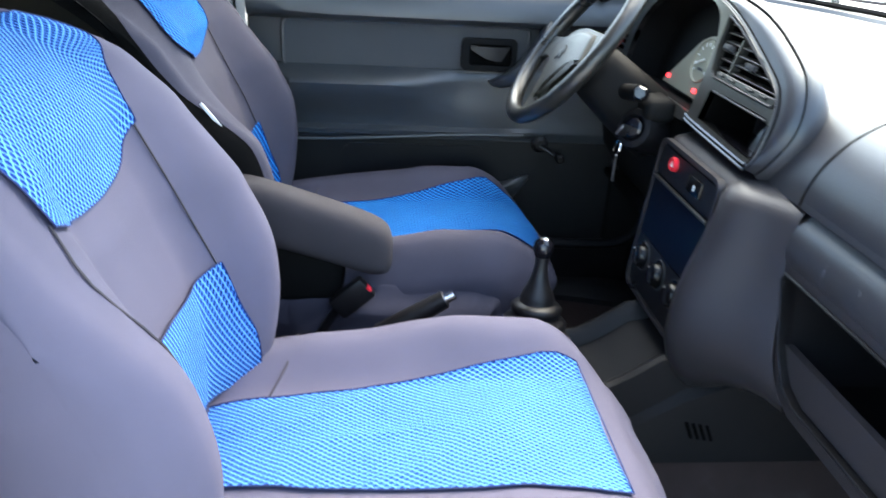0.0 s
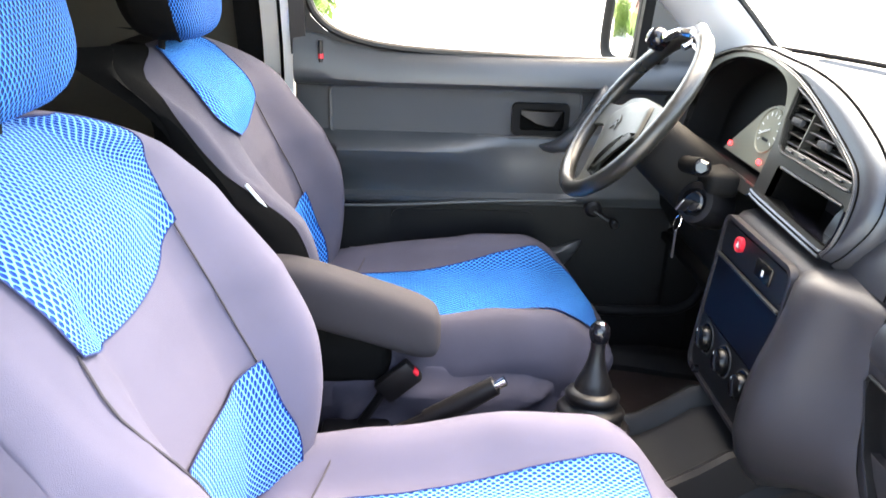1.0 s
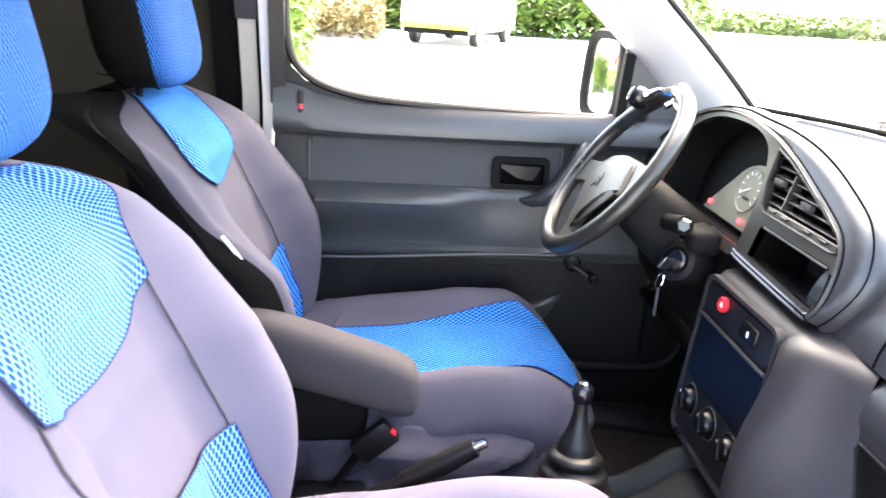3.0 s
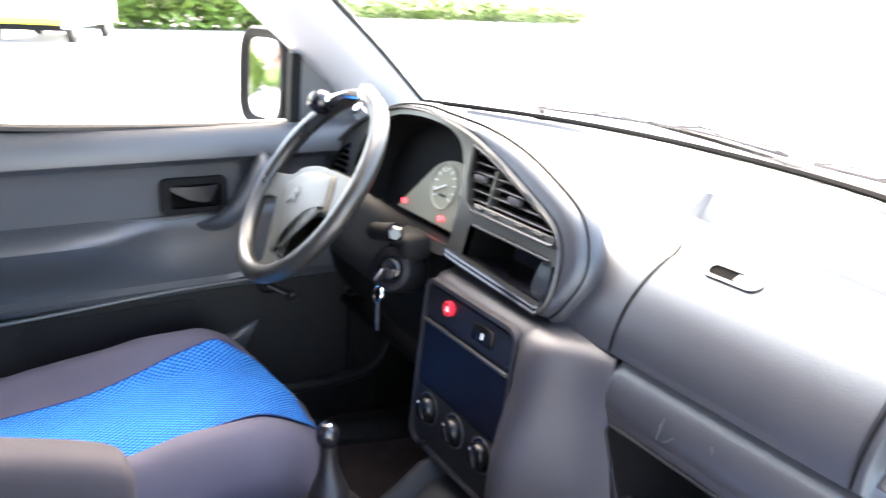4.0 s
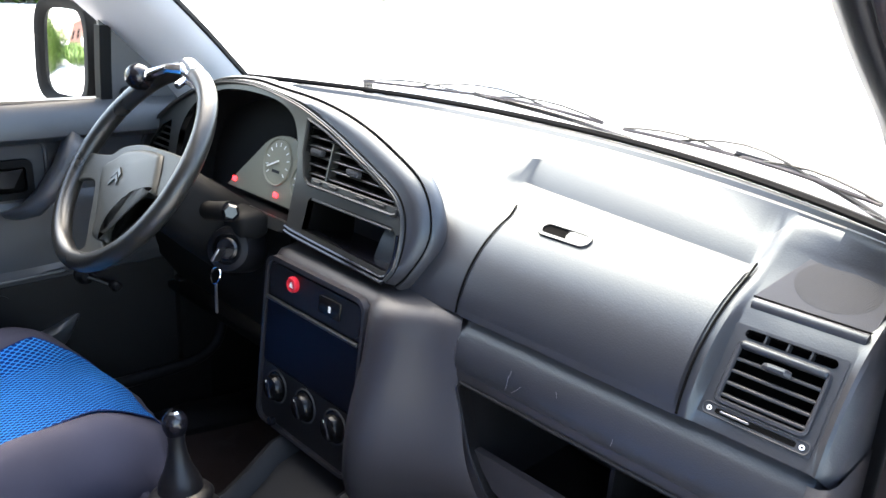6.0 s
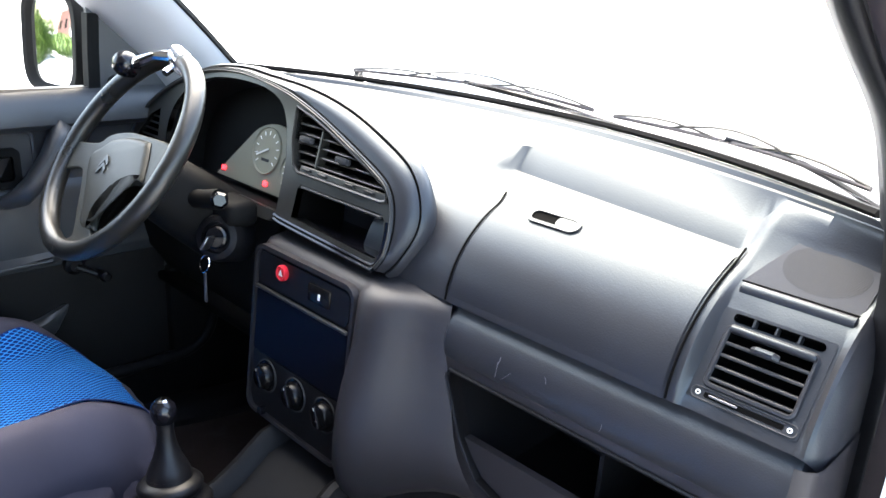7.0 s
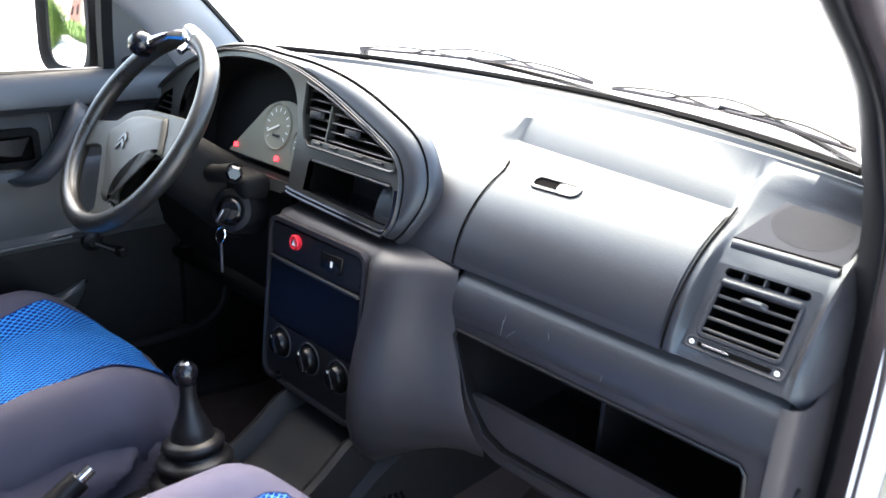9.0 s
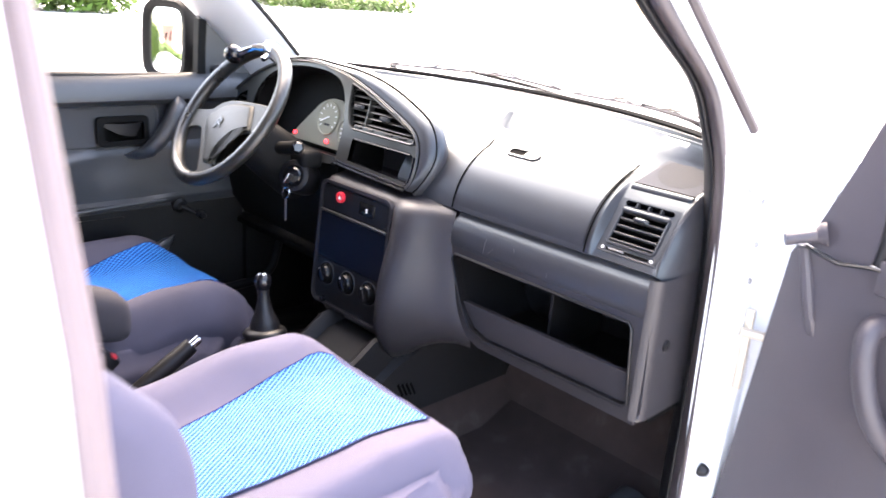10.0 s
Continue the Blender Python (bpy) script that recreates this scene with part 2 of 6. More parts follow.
def wall_of(loop, depth, m, bm=None):
    """An open-ended tunnel along a loop, from m's z = 0 back by depth, with a floor at the back."""
    rings = [[m @ Vector((a, b, -d)) for a, b in loop] for d in (0, depth)]
    bm = loft(rings, True, False, bm)
    bm.verts.ensure_lookup_table()
    k = len(loop)
    bm.faces.new(bm.verts[len(bm.verts) - k:])
    return bm


def lerp(table, x):
    """Straight-line interpolation in rows of (x, value)."""
    return float(np.interp(x, [r[0] for r in table], [r[1] for r in table]))


def curve_pts(pts, n):
    """A smooth line through points (Catmull-Rom), n steps for each span."""
    p = [Vector(q) for q in pts]
    p = [2 * p[0] - p[1], *p, 2 * p[-1] - p[-2]]
    out = []
    for i in range(1, len(p) - 2):
        for k in range(n):
            t = k / n
            out.append(0.5 * (2 * p[i] + (p[i + 1] - p[i - 1]) * t + (2 * p[i - 1] - 5 * p[i] + 4 * p[i + 1] - p[i + 2]) * t * t + (3 * p[i] - p[i - 1] - 3 * p[i + 1] + p[i + 2]) * t ** 3))
    return out + [p[-2]]


def smooth01(t):
    t = min(1, max(0, t))
    return t * t * (3 - 2 * t)


def dense(table, n=6):
    """A table of (x, value) rows refined along a smooth curve."""
    return [(v.x, v.y) for v in curve_pts([(a, b, 0) for a, b in table], n)]


# ---- car shell ----
FLOOR_Z = 0.45


def shell():
    # floor pan with a raised tunnel
    prof = [(-0.72, FLOOR_Z), (-0.19, FLOOR_Z), (-0.14, 0.57), (0.11, 0.57), (0.17, FLOOR_Z), (0.72, FLOOR_Z)]
    rings = []
    for y, dz in ((-2.4, 0.1), (-0.35, 0.1), (-0.3, 0.0), (0.95, 0.0), (1.05, 0.04), (1.16, 0.22), (1.20, 0.5), (1.205, 0.70)):
        rings.append([Vector((x, y, max(z, FLOOR_Z + dz) if dz else z)) for x, z in prof])
    bm = loft(rings, False, False)
    solid("floor", bm, CARPET, "worn brown-grey car carpet in the footwells", "floor", "structure")
    # roof
    rings = []
    for y, z in ((-2.4, 1.74), (-0.5, 1.765), (0.1, 1.775), (0.33, 1.765), (0.38, 1.75)):
        rings.append([Vector((x, y, z - 0.05 * (x / 0.66) ** 4)) for x in np.linspace(-0.66, 0.66, 9)])
    bm = loft(rings, False, False)
    bmesh.ops.solidify(bm, geom=bm.faces, thickness=0.04)
    solid("ceiling", bm, LINER, "pale cloth headliner under the roof", "ceiling", "structure")
    rings = []
    for y, z in ((-2.46, 1.66), (-2.44, 1.78), (-2.3, 1.805), (-0.5, 1.82), (0.1, 1.825), (0.34, 1.81), (0.42, 1.785)):
        rings.append([Vector((x, y, z - 0.10 * abs(x / 0.76) ** 6)) for x in np.linspace(-0.76, 0.76, 17)])
    bm = loft(rings, False, False)
    bmesh.ops.solidify(bm, geom=bm.faces, thickness=0.008)
    solid("roof", bm, WHITE, "white painted van roof", "roof", "structure", smooth=60)
    solid("wall_rear", box(-0.78, 0.78, -2.46, -2.4, 0.45, 1.76), CARGO, "bare lining at the back of the cargo space", "wall", "structure")
    for s, name in ((-1, "wall_left"), (1, "wall_right")):
        solid(name, box(min(s * 0.72, s * 0.79), max(s * 0.72, s * 0.79), -2.4, -0.22, 0.35, 1.74), [CARGO], "dull lining of the cargo side", "wall", "structure")
    # outer skin behind the passenger doorway: the painted door post with its rubber seal
    ring = [(0.805, -0.26), (0.805, -0.170), (0.797, -0.160), (0.72, -0.160), (0.70, -0.185), (0.70, -0.26)]
    bm = loft([[Vector((x - (0.0 if z < 1.2 else (z - 1.2) * 0.22), y, z)) for x, y in ring] for z in (0.3, 0.8, 1.2, 1.5, 1.76)])
    post = solid("pillar_right_rear", bm, WHITE, "white painted door post behind the passenger seat", "pillar", "structure")
    bm = tube([(0.797 - max(0, z - 1.2) * 0.22, -0.150 - (z - 1.13) * 0.035, z) for z in np.linspace(0.3, 1.74, 9)], 0.0115, 8)
    # the pale tone carries the strong light falling on this post
    part("rubber_seal", bm, SEAL_LIT, post, "rubber door seal in a brightly lit tone")
    ring = [(-0.79, -0.22), (-0.79, -0.10), (-0.74, -0.10), (-0.70, -0.14), (-0.70, -0.22)]
    bm = loft([[Vector((x + max(0, z - 1.2) * 0.22, y, z)) for x, y in ring] for z in (0.3, 0.8, 1.2, 1.5, 1.76)])
    post = solid("pillar_left_rear", bm, CLOTH_BLACK_SHADE, "dark trimmed post behind the driver seat", "pillar", "structure")
    def upright(x0, x1, y0, y1, z0, z1):
        return loft([[Vector((x + max(0, z - 1.2) * 0.22, y, z)) for x, y in ((x0, y0), (x0, y1), (x1, y1), (x1, y0))] for z in (z0, (z0 + z1) / 2 if z0 > 1.2 else 1.2, 1.45, z1)])
    part("belt_cover", upright(-0.70, -0.686, -0.166, -0.124, 1.36, 1.62), FABRIC_DARK, post, "grey upper belt cover")
    part("seat_belt", upright(-0.70, -0.690, -0.162, -0.128, 0.7, 1.62), BELT, post, "pale woven seat belt webbing")
    part("painted_edge", upright(-0.72, -0.695, -0.120, -0.100, 0.5, 1.62), WHITE, post, "white painted door aperture edge")
    # left windscreen pillar, lined in grey
    front = [(-0.60, 0.955, 1.215), (-0.60, 0.92, 1.25), (-0.595, 0.835, 1.335), (-0.585, 0.74, 1.42), (-0.56, 0.60, 1.545), (-0.53, 0.44, 1.70)]
    rear = [(-0.68, 0.80, 1.19), (-0.68, 0.755, 1.25), (-0.675, 0.685, 1.32), (-0.665, 0.57, 1.42), (-0.645, 0.42, 1.55), (-0.62, 0.26, 1.70)]
    for sx, nm, lab in ((1, "pillar_left_front", "grey trimmed windscreen pillar on the driver side"),):
        rings = []
        for a, b in zip(front, rear):
            a, b = Vector(a), Vector(b)
            if sx < 0:
                a.x, b.x = -a.x + 0.085, -b.x + 0.03
            mid = (a + b) / 2 + Vector((0.035 * sx, -0.01, 0.012))
            out = Vector((-0.05 * sx, 0.02, 0.0))
            rings.append([a, a * 0.7 + mid * 0.3 + Vector((0.008 * sx, 0, 0.0)), mid, b * 0.7 + mid * 0.3 + Vector((0.006 * sx, 0, 0)), b, b + out, a + out])
        post = solid(nm, loft(rings), PILLAR, lab, "pillar", "structure", smooth=50)
        bm = tube(curve_pts([Vector(p) * 1.0 if sx > 0 else Vector((-p[0] + 0.085, p[1], p[2])) for p in front], 3), 0.007, 6)
        part("glass_edge", bm, BLACK, post, "black windscreen edging")
    # windscreen
    rings = []
    for k in range(8):
        f = k / 6.2
        rings.append([Vector((x * (0.66 - 0.08 * f), 1.115 - 0.175 * abs(x) ** 2.2 - 0.49 * f, 1.239 + 0.465 * f)) for x in np.linspace(-1, 1, 17)])
    g = solid("windscreen", loft(rings, False, False), GLASS, "clear curved windscreen glass", "windscreen", "structure")
    g.visible_shadow = False
    bm = tube([Vector((x * 0.645, 1.10 - 0.19 * abs(x) ** 2.2, 1.2405)) for x in np.linspace(-1, 1, 25)], 0.0055, 6)
    part("lower_seal", bm, MATTE, g, "black rubber seal at the glass's foot")


def outer_skin():
    # scuttle and bonnet outside the glass
    rings = []
    for y, z in ((1.09, 1.215), (1.16, 1.215), (1.22, 1.205), (1.30, 1.20), (1.55, 1.14), (1.85, 1.03), (2.0, 0.9), (2.05, 0.6)):
        rings.append([Vector((x, y - 0.16 * abs(x / 0.74) ** 2.2, z - 0.05 * (x / 0.74) ** 4)) for x in np.linspace(-0.74, 0.74, 13)])
    bm = loft(rings, False, False)
    bmesh.ops.solidify(bm, geom=bm.faces, thickness=0.01)
    solid("bonnet", bm, WHITE, "white painted van bonnet", "bonnet", "structure")
    # door jamb, facing out, behind the front seal
    prof = [(0.858, 0.40), (0.846, 0.714), (0.826, 0.93), (0.812, 1.129), (0.799, 1.21), (0.784, 1.285), (0.754, 1.347), (0.655, 1.43), (0.49, 1.565), (0.24, 1.72), (0.32, 1.76), (0.48, 1.70), (0.66, 1.53), (0.80, 1.40), (0.92, 1.29), (1.02, 1.22), (1.30, 1.19), (1.30, 0.40)]

    def lean(z):
        return 0.735 - max(0, z - 1.2) * 0.16
    bm = loft([[Vector((lean(z) + dx, y, z)) for y, z in prof] for dx in (-0.006, 0.0)])
    jamb = solid("door_jamb", bm, WHITE, "white painted door jamb with hinge bolts", "door jamb", "structure", smooth=20)
    inner = curve_pts([(0.685, 0.885, 0.40), (0.685, 0.880, 0.66), (0.685, 0.875, 0.90), (0.686, 0.855, 1.08), (0.688, 0.825, 1.20), (0.680, 0.790, 1.28), (0.670, 0.752, 1.343), (0.660, 0.640, 1.42), (0.645, 0.47, 1.545), (0.62, 0.22, 1.69), (0.62, 0.0, 1.72), (0.63, -0.1, 1.70)], 5)
    outer = curve_pts([(0.738, 0.855, 0.40), (0.738, 0.848, 0.66), (0.738, 0.827, 0.90), (0.738, 0.813, 1.08), (0.734, 0.798, 1.20), (0.725, 0.782, 1.28), (0.714, 0.750, 1.343), (0.702, 0.650, 1.425), (0.685, 0.49, 1.56), (0.66, 0.25, 1.72), (0.66, 0.0, 1.75), (0.67, -0.1, 1.73)], 5)

    def strip(f0, f1, bulge):
        rings = []
        for a, b in zip(inner, outer):
            out = Vector((0.6, -0.8, -0.35 if a.z > 1.25 else 0.0)).normalized()
            ring = [a.lerp(b, f0 + (f1 - f0) * k / 6) + out * bulge * math.sin(math.pi * k / 6) for k in range(7)]
            rings.append(ring + [a.lerp(b, f1) - out * 0.02, a.lerp(b, f0) - out * 0.02])
        return loft(rings)
    edge = [a + Vector((-0.035, 0.085, 0.0)) for a in inner]
    rings = [[a, e, e + Vector((0.03, 0.01, 0.01)), b] for a, e, b in zip(inner, edge, outer) if 1.22 < a.z < 1.705]
    solid("pillar_right_front", loft(rings), BLACK, "dark windscreen pillar beside the open door", "pillar", "structure", smooth=50)
    part("rubber_seal", strip(0.42, 1.0, 0.012), RUBBER, jamb, "brown-grey rubber door seal", 60)
    part("seal_lip", strip(0.0, 0.40, 0.008), BLACK, jamb, "dark inner lip of the seal", 60)
    bm = tube([(0.742 - (z - 1.26) * 0.16, 0.855 - (z - 1.27) * 1.08, z) for z in (1.275, 1.4, 1.55, 1.7)], 0.008, 8)
    part("drip_strip", bm, RUBBER, jamb, "dark strip along the screen pillar")
    m = Matrix.Translation((0.737, 0.885, 1.185)) @ pose(0, 0, 0, 0, 90, 0)
    part("grommet", lathe([(0.013, 0), (0.013, 0.004), (0.009, 0.006), (0.0, 0.006)], 14, m), GREY, jamb, "grey rubber plug")
    m = Matrix.Translation((0.737, 0.905, 0.655)) @ pose(0, 0, 0, 0, 90, 0)
    part("buffer", lathe([(0.012, 0), (0.013, 0.006), (0.008, 0.016), (0.0, 0.018)], 12, m), BLACK, jamb, "dark rubber door buffer")
    part("check_strap", box(0.735, 0.750, 0.968, 0.980, 0.80, 0.955, 0.003), RUST, jamb, "rusty door check strap bracket")
    part("strap_bolt", tube([(0.735, 0.955, 0.915), (0.765, 0.99, 0.905)], 0.009, 8), RUST, jamb, "dirty steel bolt")
    for y, z in ((0.945, 1.076), (0.95, 1.01), (0.94, 1.15)):
        m = Matrix.Translation((0.736, y, z)) @ pose(0, 0, 0, 0, 90, 0)
        part("bolt", lathe([(0.006, 0), (0.006, 0.004), (0.003, 0.006), (0, 0.006)], 6, m), STEEL, jamb)
    solid("wing_right", box(0.7365, 0.82, 1.28, 2.0, 0.3, 1.19, 0.004, 2), WHITE, "white painted front wing", "wing", "structure")
    solid("wing_left", box(-0.82, -0.737, 1.0, 2.0, 0.3, 1.17, 0.02, 2), WHITE, "white painted front wing", "wing", "structure")
    # sills
    for s, nm in ((1, "sill_right"), (-1, "sill_left")):
        bm = box(min(s * 0.66, s * 0.78), max(s * 0.66, s * 0.78), -0.12, 1.0, 0.30, 0.47 if s > 0 else 0.452, 0.015, 2)
        sill = solid(nm, bm, WHITE if s > 0 else MATTE, "white door sill with plastic tread" if s > 0 else "dark plastic door sill", "sill", "structure")
        part("tread", tube([(s * (0.655 - 0.06 * smooth01((y - 0.65) / 0.3)), y, 0.462) for y in np.linspace(-0.12, 0.98, 16)], 0.05, 10, flat=0.5), DOOR if s > 0 else TRAY, sill, "dark grey plastic sill trim")
        if s < 0:
            ledge = [(-0.05, 0.588), (0.30, 0.588), (0.55, 0.588), (0.70, 0.584), (0.80, 0.586), (0.85, 0.600), (0.88, 0.63), (0.90, 0.70)]
            part("sill_lip", tube(curve_pts([(-0.668, y, z) for y, z in ledge], 3), 0.014, 10), TRAY, sill, "raised edge of the sill trim", 60)
            part("sill_face", box(-0.70, -0.664, -0.05, 0.86, 0.455, 0.588, 0.004), TRAY, sill)
    # flank of the van behind the open doorway
    solid("flank_right", box(0.79, 0.82, -2.4, -0.20, 0.3, 1.75, 0.01), WHITE, "white painted van side panel", "panel", "structure")
    solid("flank_left", box(-0.82, -0.79, -2.4, -0.10, 0.3, 1.75, 0.01), WHITE, "white painted van side panel", "panel", "structure")


shell()
outer_skin()


# ---- dashboard ----
# cross-section of the passenger side, (y, z) from the windscreen down to the crease
TOP_A = [(1.10, 1.236), (1.075, 1.235), (1.068, 1.2288), (1.052, 1.2275), (1.046, 1.2240), (1.03, 1.2222), (0.98, 1.206), (0.93, 1.186), (0.89, 1.172), (0.868, 1.164), (0.846, 1.154), (0.826, 1.1435), (0.808, 1.1315), (0.793, 1.1185), (0.780, 1.104), (0.769, 1.088), (0.761, 1.071), (0.755, 1.053), (0.752, 1.036)]
TOP_B = [(1.10, 1.236), (1.075, 1.235), (1.068, 1.2288), (1.052, 1.2275), (1.046, 1.2240), (1.03, 1.2222), (0.98, 1.213), (0.93, 1.198), (0.893, 1.1815), (0.868, 1.162), (0.846, 1.150), (0.831, 1.140), (0.819, 1.128), (0.807, 1.111), (0.795, 1.095), (0.784, 1.079), (0.773, 1.063), (0.762, 1.048), (0.754, 1.036)]
LOW = [(0.763, 1.031), (0.758, 1.0245), (0.750, 1.019), (0.744, 1.011), (0.740, 0.999), (0.738, 0.985), (0.739, 0.972), (0.743, 0.962)]


def screen_y(x):
    return 1.10 - 0.19 * abs(x / 0.645) ** 2.2


def dash_section(x):
    pts = []
    for (ya, za), (yb, zb) in zip(TOP_A, TOP_B):
        f = smooth01((x - 0.500) / 0.045) if ya > 0.88 else smooth01((x - 0.540) / 0.009) * (1 - smooth01((x - 0.664) / 0.012))
        y, z = ya * (1 - f) + yb * f, za * (1 - f) + zb * f
        if y > 0.90:
            y = 0.90 + (y - 0.90) * (screen_y(x) - 0.005 - 0.90) / 0.20
        key = round(ya, 2)
        if key in (1.03, 0.98, 0.93, 0.89) and 0.115 < x < 0.545:
            # sunken tray: crest, brow, foot and floor of its rear step
            g = min(1, max(0, (x - 0.14) / 0.39))
            k = smooth01(min((x - 0.115) / 0.042, (0.545 - x) / 0.03))
            top, foot = 0.985 - 0.064 * g, 0.955 - 0.054 * g
            y2, z2 = {1.03: (top + 0.012, 1.214 - 0.020 * g), 0.98: (top, 1.207 - 0.019 * g), 0.93: (foot, 1.173 - 0.006 * g), 0.89: (foot - 0.012, 1.171 - 0.006 * g)}[key]
            y, z = y * (1 - k) + y2 * k, z * (1 - k) + z2 * k
        stop = 0.90 if x < -0.15 else 0.835
        if x < 0.03 and y < stop:
            y, z = stop, 1.0 + 0.01 * y
        pts.append(Vector((x, y, z)))
    return pts


def dashboard():
    d = thing("dashboard", "scuffed dark grey plastic dashboard under the windscreen", "dashboard", (0, 0.9, FLOOR_Z))
    xs = [-0.70, -0.5, -0.3, -0.152, -0.148, 0.029, 0.031, 0.06, 0.09, 0.115, 0.122, 0.129, 0.136, 0.143, 0.150, 0.157, 0.18, 0.19, 0.20, 0.208, 0.216, 0.224, 0.232, 0.25, 0.30, 0.35, 0.42, 0.46, 0.49, 0.50, 0.507, 0.515, 0.522, 0.528, 0.533, 0.537, 0.540, 0.543, 0.546, 0.549, 0.60, 0.661, 0.665, 0.669, 0.673, 0.677, 0.682, 0.687]
    rings = []
    for i, x in enumerate(xs):
        tuck = 0.035 * (1 - smooth01((x - 0.190) / 0.036))
        pts = dash_section(x) + [Vector((x, y + tuck, z)) for y, z in LOW]
        if x > 0.67:
            k = (x - 0.67) ** 2 * 60
            pts = [p + Vector((0, k, -k)) for p in pts]
        rings.append(pts)
    bm = loft(rings, False, False)
    # right flank
    last = rings[-1]
    flank = [Vector((0.690, p.y + 0.02, p.z - 0.012)) for p in last]
    loft([last, flank, [Vector((0.690, 1.0, p.z)) for p in last]], False, False, bm)
    bmesh.ops.remove_doubles(bm, verts=bm.verts, dist=1e-5)
    gone = [f for f in bm.faces if 0.549 < f.calc_center_median().x < 0.661 and 1.049 < f.calc_center_median().z < 1.127 and f.calc_center_median().y < 0.83]
    bmesh.ops.delete(bm, geom=gone, context="FACES")
    part("pad", bm, DASH, d, "smooth grained grey top pad", 27)

    # lid of the upper compartment between its two grooves
    rings = []
    for x in [0.213 + 0.0125 * i for i in range(23)] + [0.5, 0.508, 0.517, 0.526]:
        sec = dash_section(x)[8:]
        rings.append([p + Vector((0, -0.0016, 0.002)) * (1 if 0 < i < len(sec) - 1 else -1) for i, p in enumerate(sec)])
    bm = loft(rings, False, False)
    part("compartment_lid", bm, DASH, d, "grained compartment lid", 50)
    for x, xt in ((0.2075, 0.200), (0.531, 0.529)):
        sec = [p + Vector((0, -0.001, 0.0015)) for p in dash_section(x) if p.y <= 0.90]
        sec[0].x = xt
        part("groove", tube(curve_pts(sec, 3), 0.0014, 6), DARK, d, "dark shut line")
    # latch in the lid
    a = Vector((0.303, 0.843, 1.1520))
    m = Matrix.Translation(a) @ pose(0, 0, 0, 27.5, 0, 0) @ Matrix.Translation((0, 0, 0.001))
    ring = rounded(-0.040, 0.040, -0.013, 0.013, 0.0125, 5)
    hole = rounded(-0.034, 0.034, -0.0085, 0.0085, 0.008, 5)
    latch = part("latch", plate(ring, [hole], 0.008, m @ Matrix.Translation((0, 0, 0.005))), DASH, d, "oval push latch")
    # flat black plate stands in for the shade in the finger hole
    part("finger_hole_shade", plate(rounded(-0.034, 0.004, -0.0085, 0.0085, 0.007), [], 0.003, m @ Matrix.Translation((0, 0, 0.0030))), DARK, latch)
    part("push_button", plate(rounded(0.004, 0.034, -0.0085, 0.0085, 0.007), [], 0.006, m @ Matrix.Translation((0, 0, 0.0042))), DASH, latch)
    # open shelf under the crease: a surround, the cavity and the front board
    mm = Matrix(((1, 0, 0, 0), (0, 0, -1, 0.742), (0, 1, 0, 0), (0, 0, 0, 1)))
    outer = [(0.226, 0.985), (0.684, 0.985), (0.689, 0.80), (0.680, 0.776), (0.32, 0.776), (0.285, 0.788), (0.262, 0.815), (0.244, 0.86), (0.222, 0.95)]
    hole = [(0.236, 0.950), (0.645, 0.950), (0.652, 0.942), (0.664, 0.81), (0.655, 0.802), (0.33, 0.796), (0.295, 0.808), (0.262, 0.855), (0.230, 0.94)]
    part("shelf_surround", plate(outer, [hole], 0.02, mm), DASH_LOW, d, "dark plastic surround of the open shelf")
    edge = [mm @ Vector((a, b, 0.002)) for a, b in hole]
    part("shelf_rim", tube(edge, 0.0028, 6, close=True), BLACK, d)
    part("shelf_cavity", wall_of(hole, 0.24, mm), BLACK, d, "dark open shelf")
    front = [(0.256, 0.855), (0.653, 0.858), (0.658, 0.812), (0.652, 0.804), (0.332, 0.799), (0.298, 0.811)]
    part("shelf_front", plate(front, [], 0.012, mm @ Matrix.Translation((0, 0, -0.008))), DASH_LOW, d, "grey retaining board of the shelf")
    part("shelf_divider", box(0.44, 0.446, 0.80, 0.97, 0.80, 0.95), BLACK, d, "low dividing wall")
    part("shelf_back", box(0.27, 0.44, 0.93, 0.94, 0.80, 0.95), BLACK, d)
    for x, z, w, h in ((0.315, 0.985, 0.003, 0.022), (0.325, 0.982, 0.014, 0.014), (0.318, 0.998, 0.004, 0.012), (0.47, 0.978, 0.002, 0.010), (0.392, 1.002, -0.002, 0.008)):
        yy = 0.7355
        part("scratch", tube([(x, yy, z - h / 2), (x + w / 2 + 0.0006, yy, z), (x + w, yy, z + h / 2)], 0.0004, 4), SCUFF, d, "fine pale scratch")
    # right end block under the vent and below
    bm = loft([[Vector((0.672, 0.7365, z)), Vector((0.682, 0.739, z)), Vector((0.689, 0.747, z)), Vector((0.692, 0.760, z)), Vector((0.692, 0.83, z)), Vector((0.692, 1.0, z))] for z in (1.034, 1.0, 0.9, 0.785)], False, False)
    end = part("end_cap", bm, DASH_LOW, d, "dark end of the dashboard")
    m = Matrix.Translation((0.692, 0.785, 0.915)) @ pose(0, 0, 0, 0, 90, 0)
    part("screw_plug", lathe([(0.010, 0), (0.010, 0.003), (0.005, 0.004), (0, 0.002)], 12, m), BLACK, end)
    # underside closing the dashboard towards the bulkhead, its shade put into the black
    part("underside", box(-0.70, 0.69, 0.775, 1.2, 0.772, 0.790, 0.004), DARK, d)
    part("driver_lower_panel", loft([[Vector((x, y, z)) for y, z in ((0.75, 1.05), (0.735, 0.98), (0.76, 0.86), (0.80, 0.80))] for x in (-0.70, -0.45, -0.17)], False, False), MATTE, d, "black knee panel under the wheel")
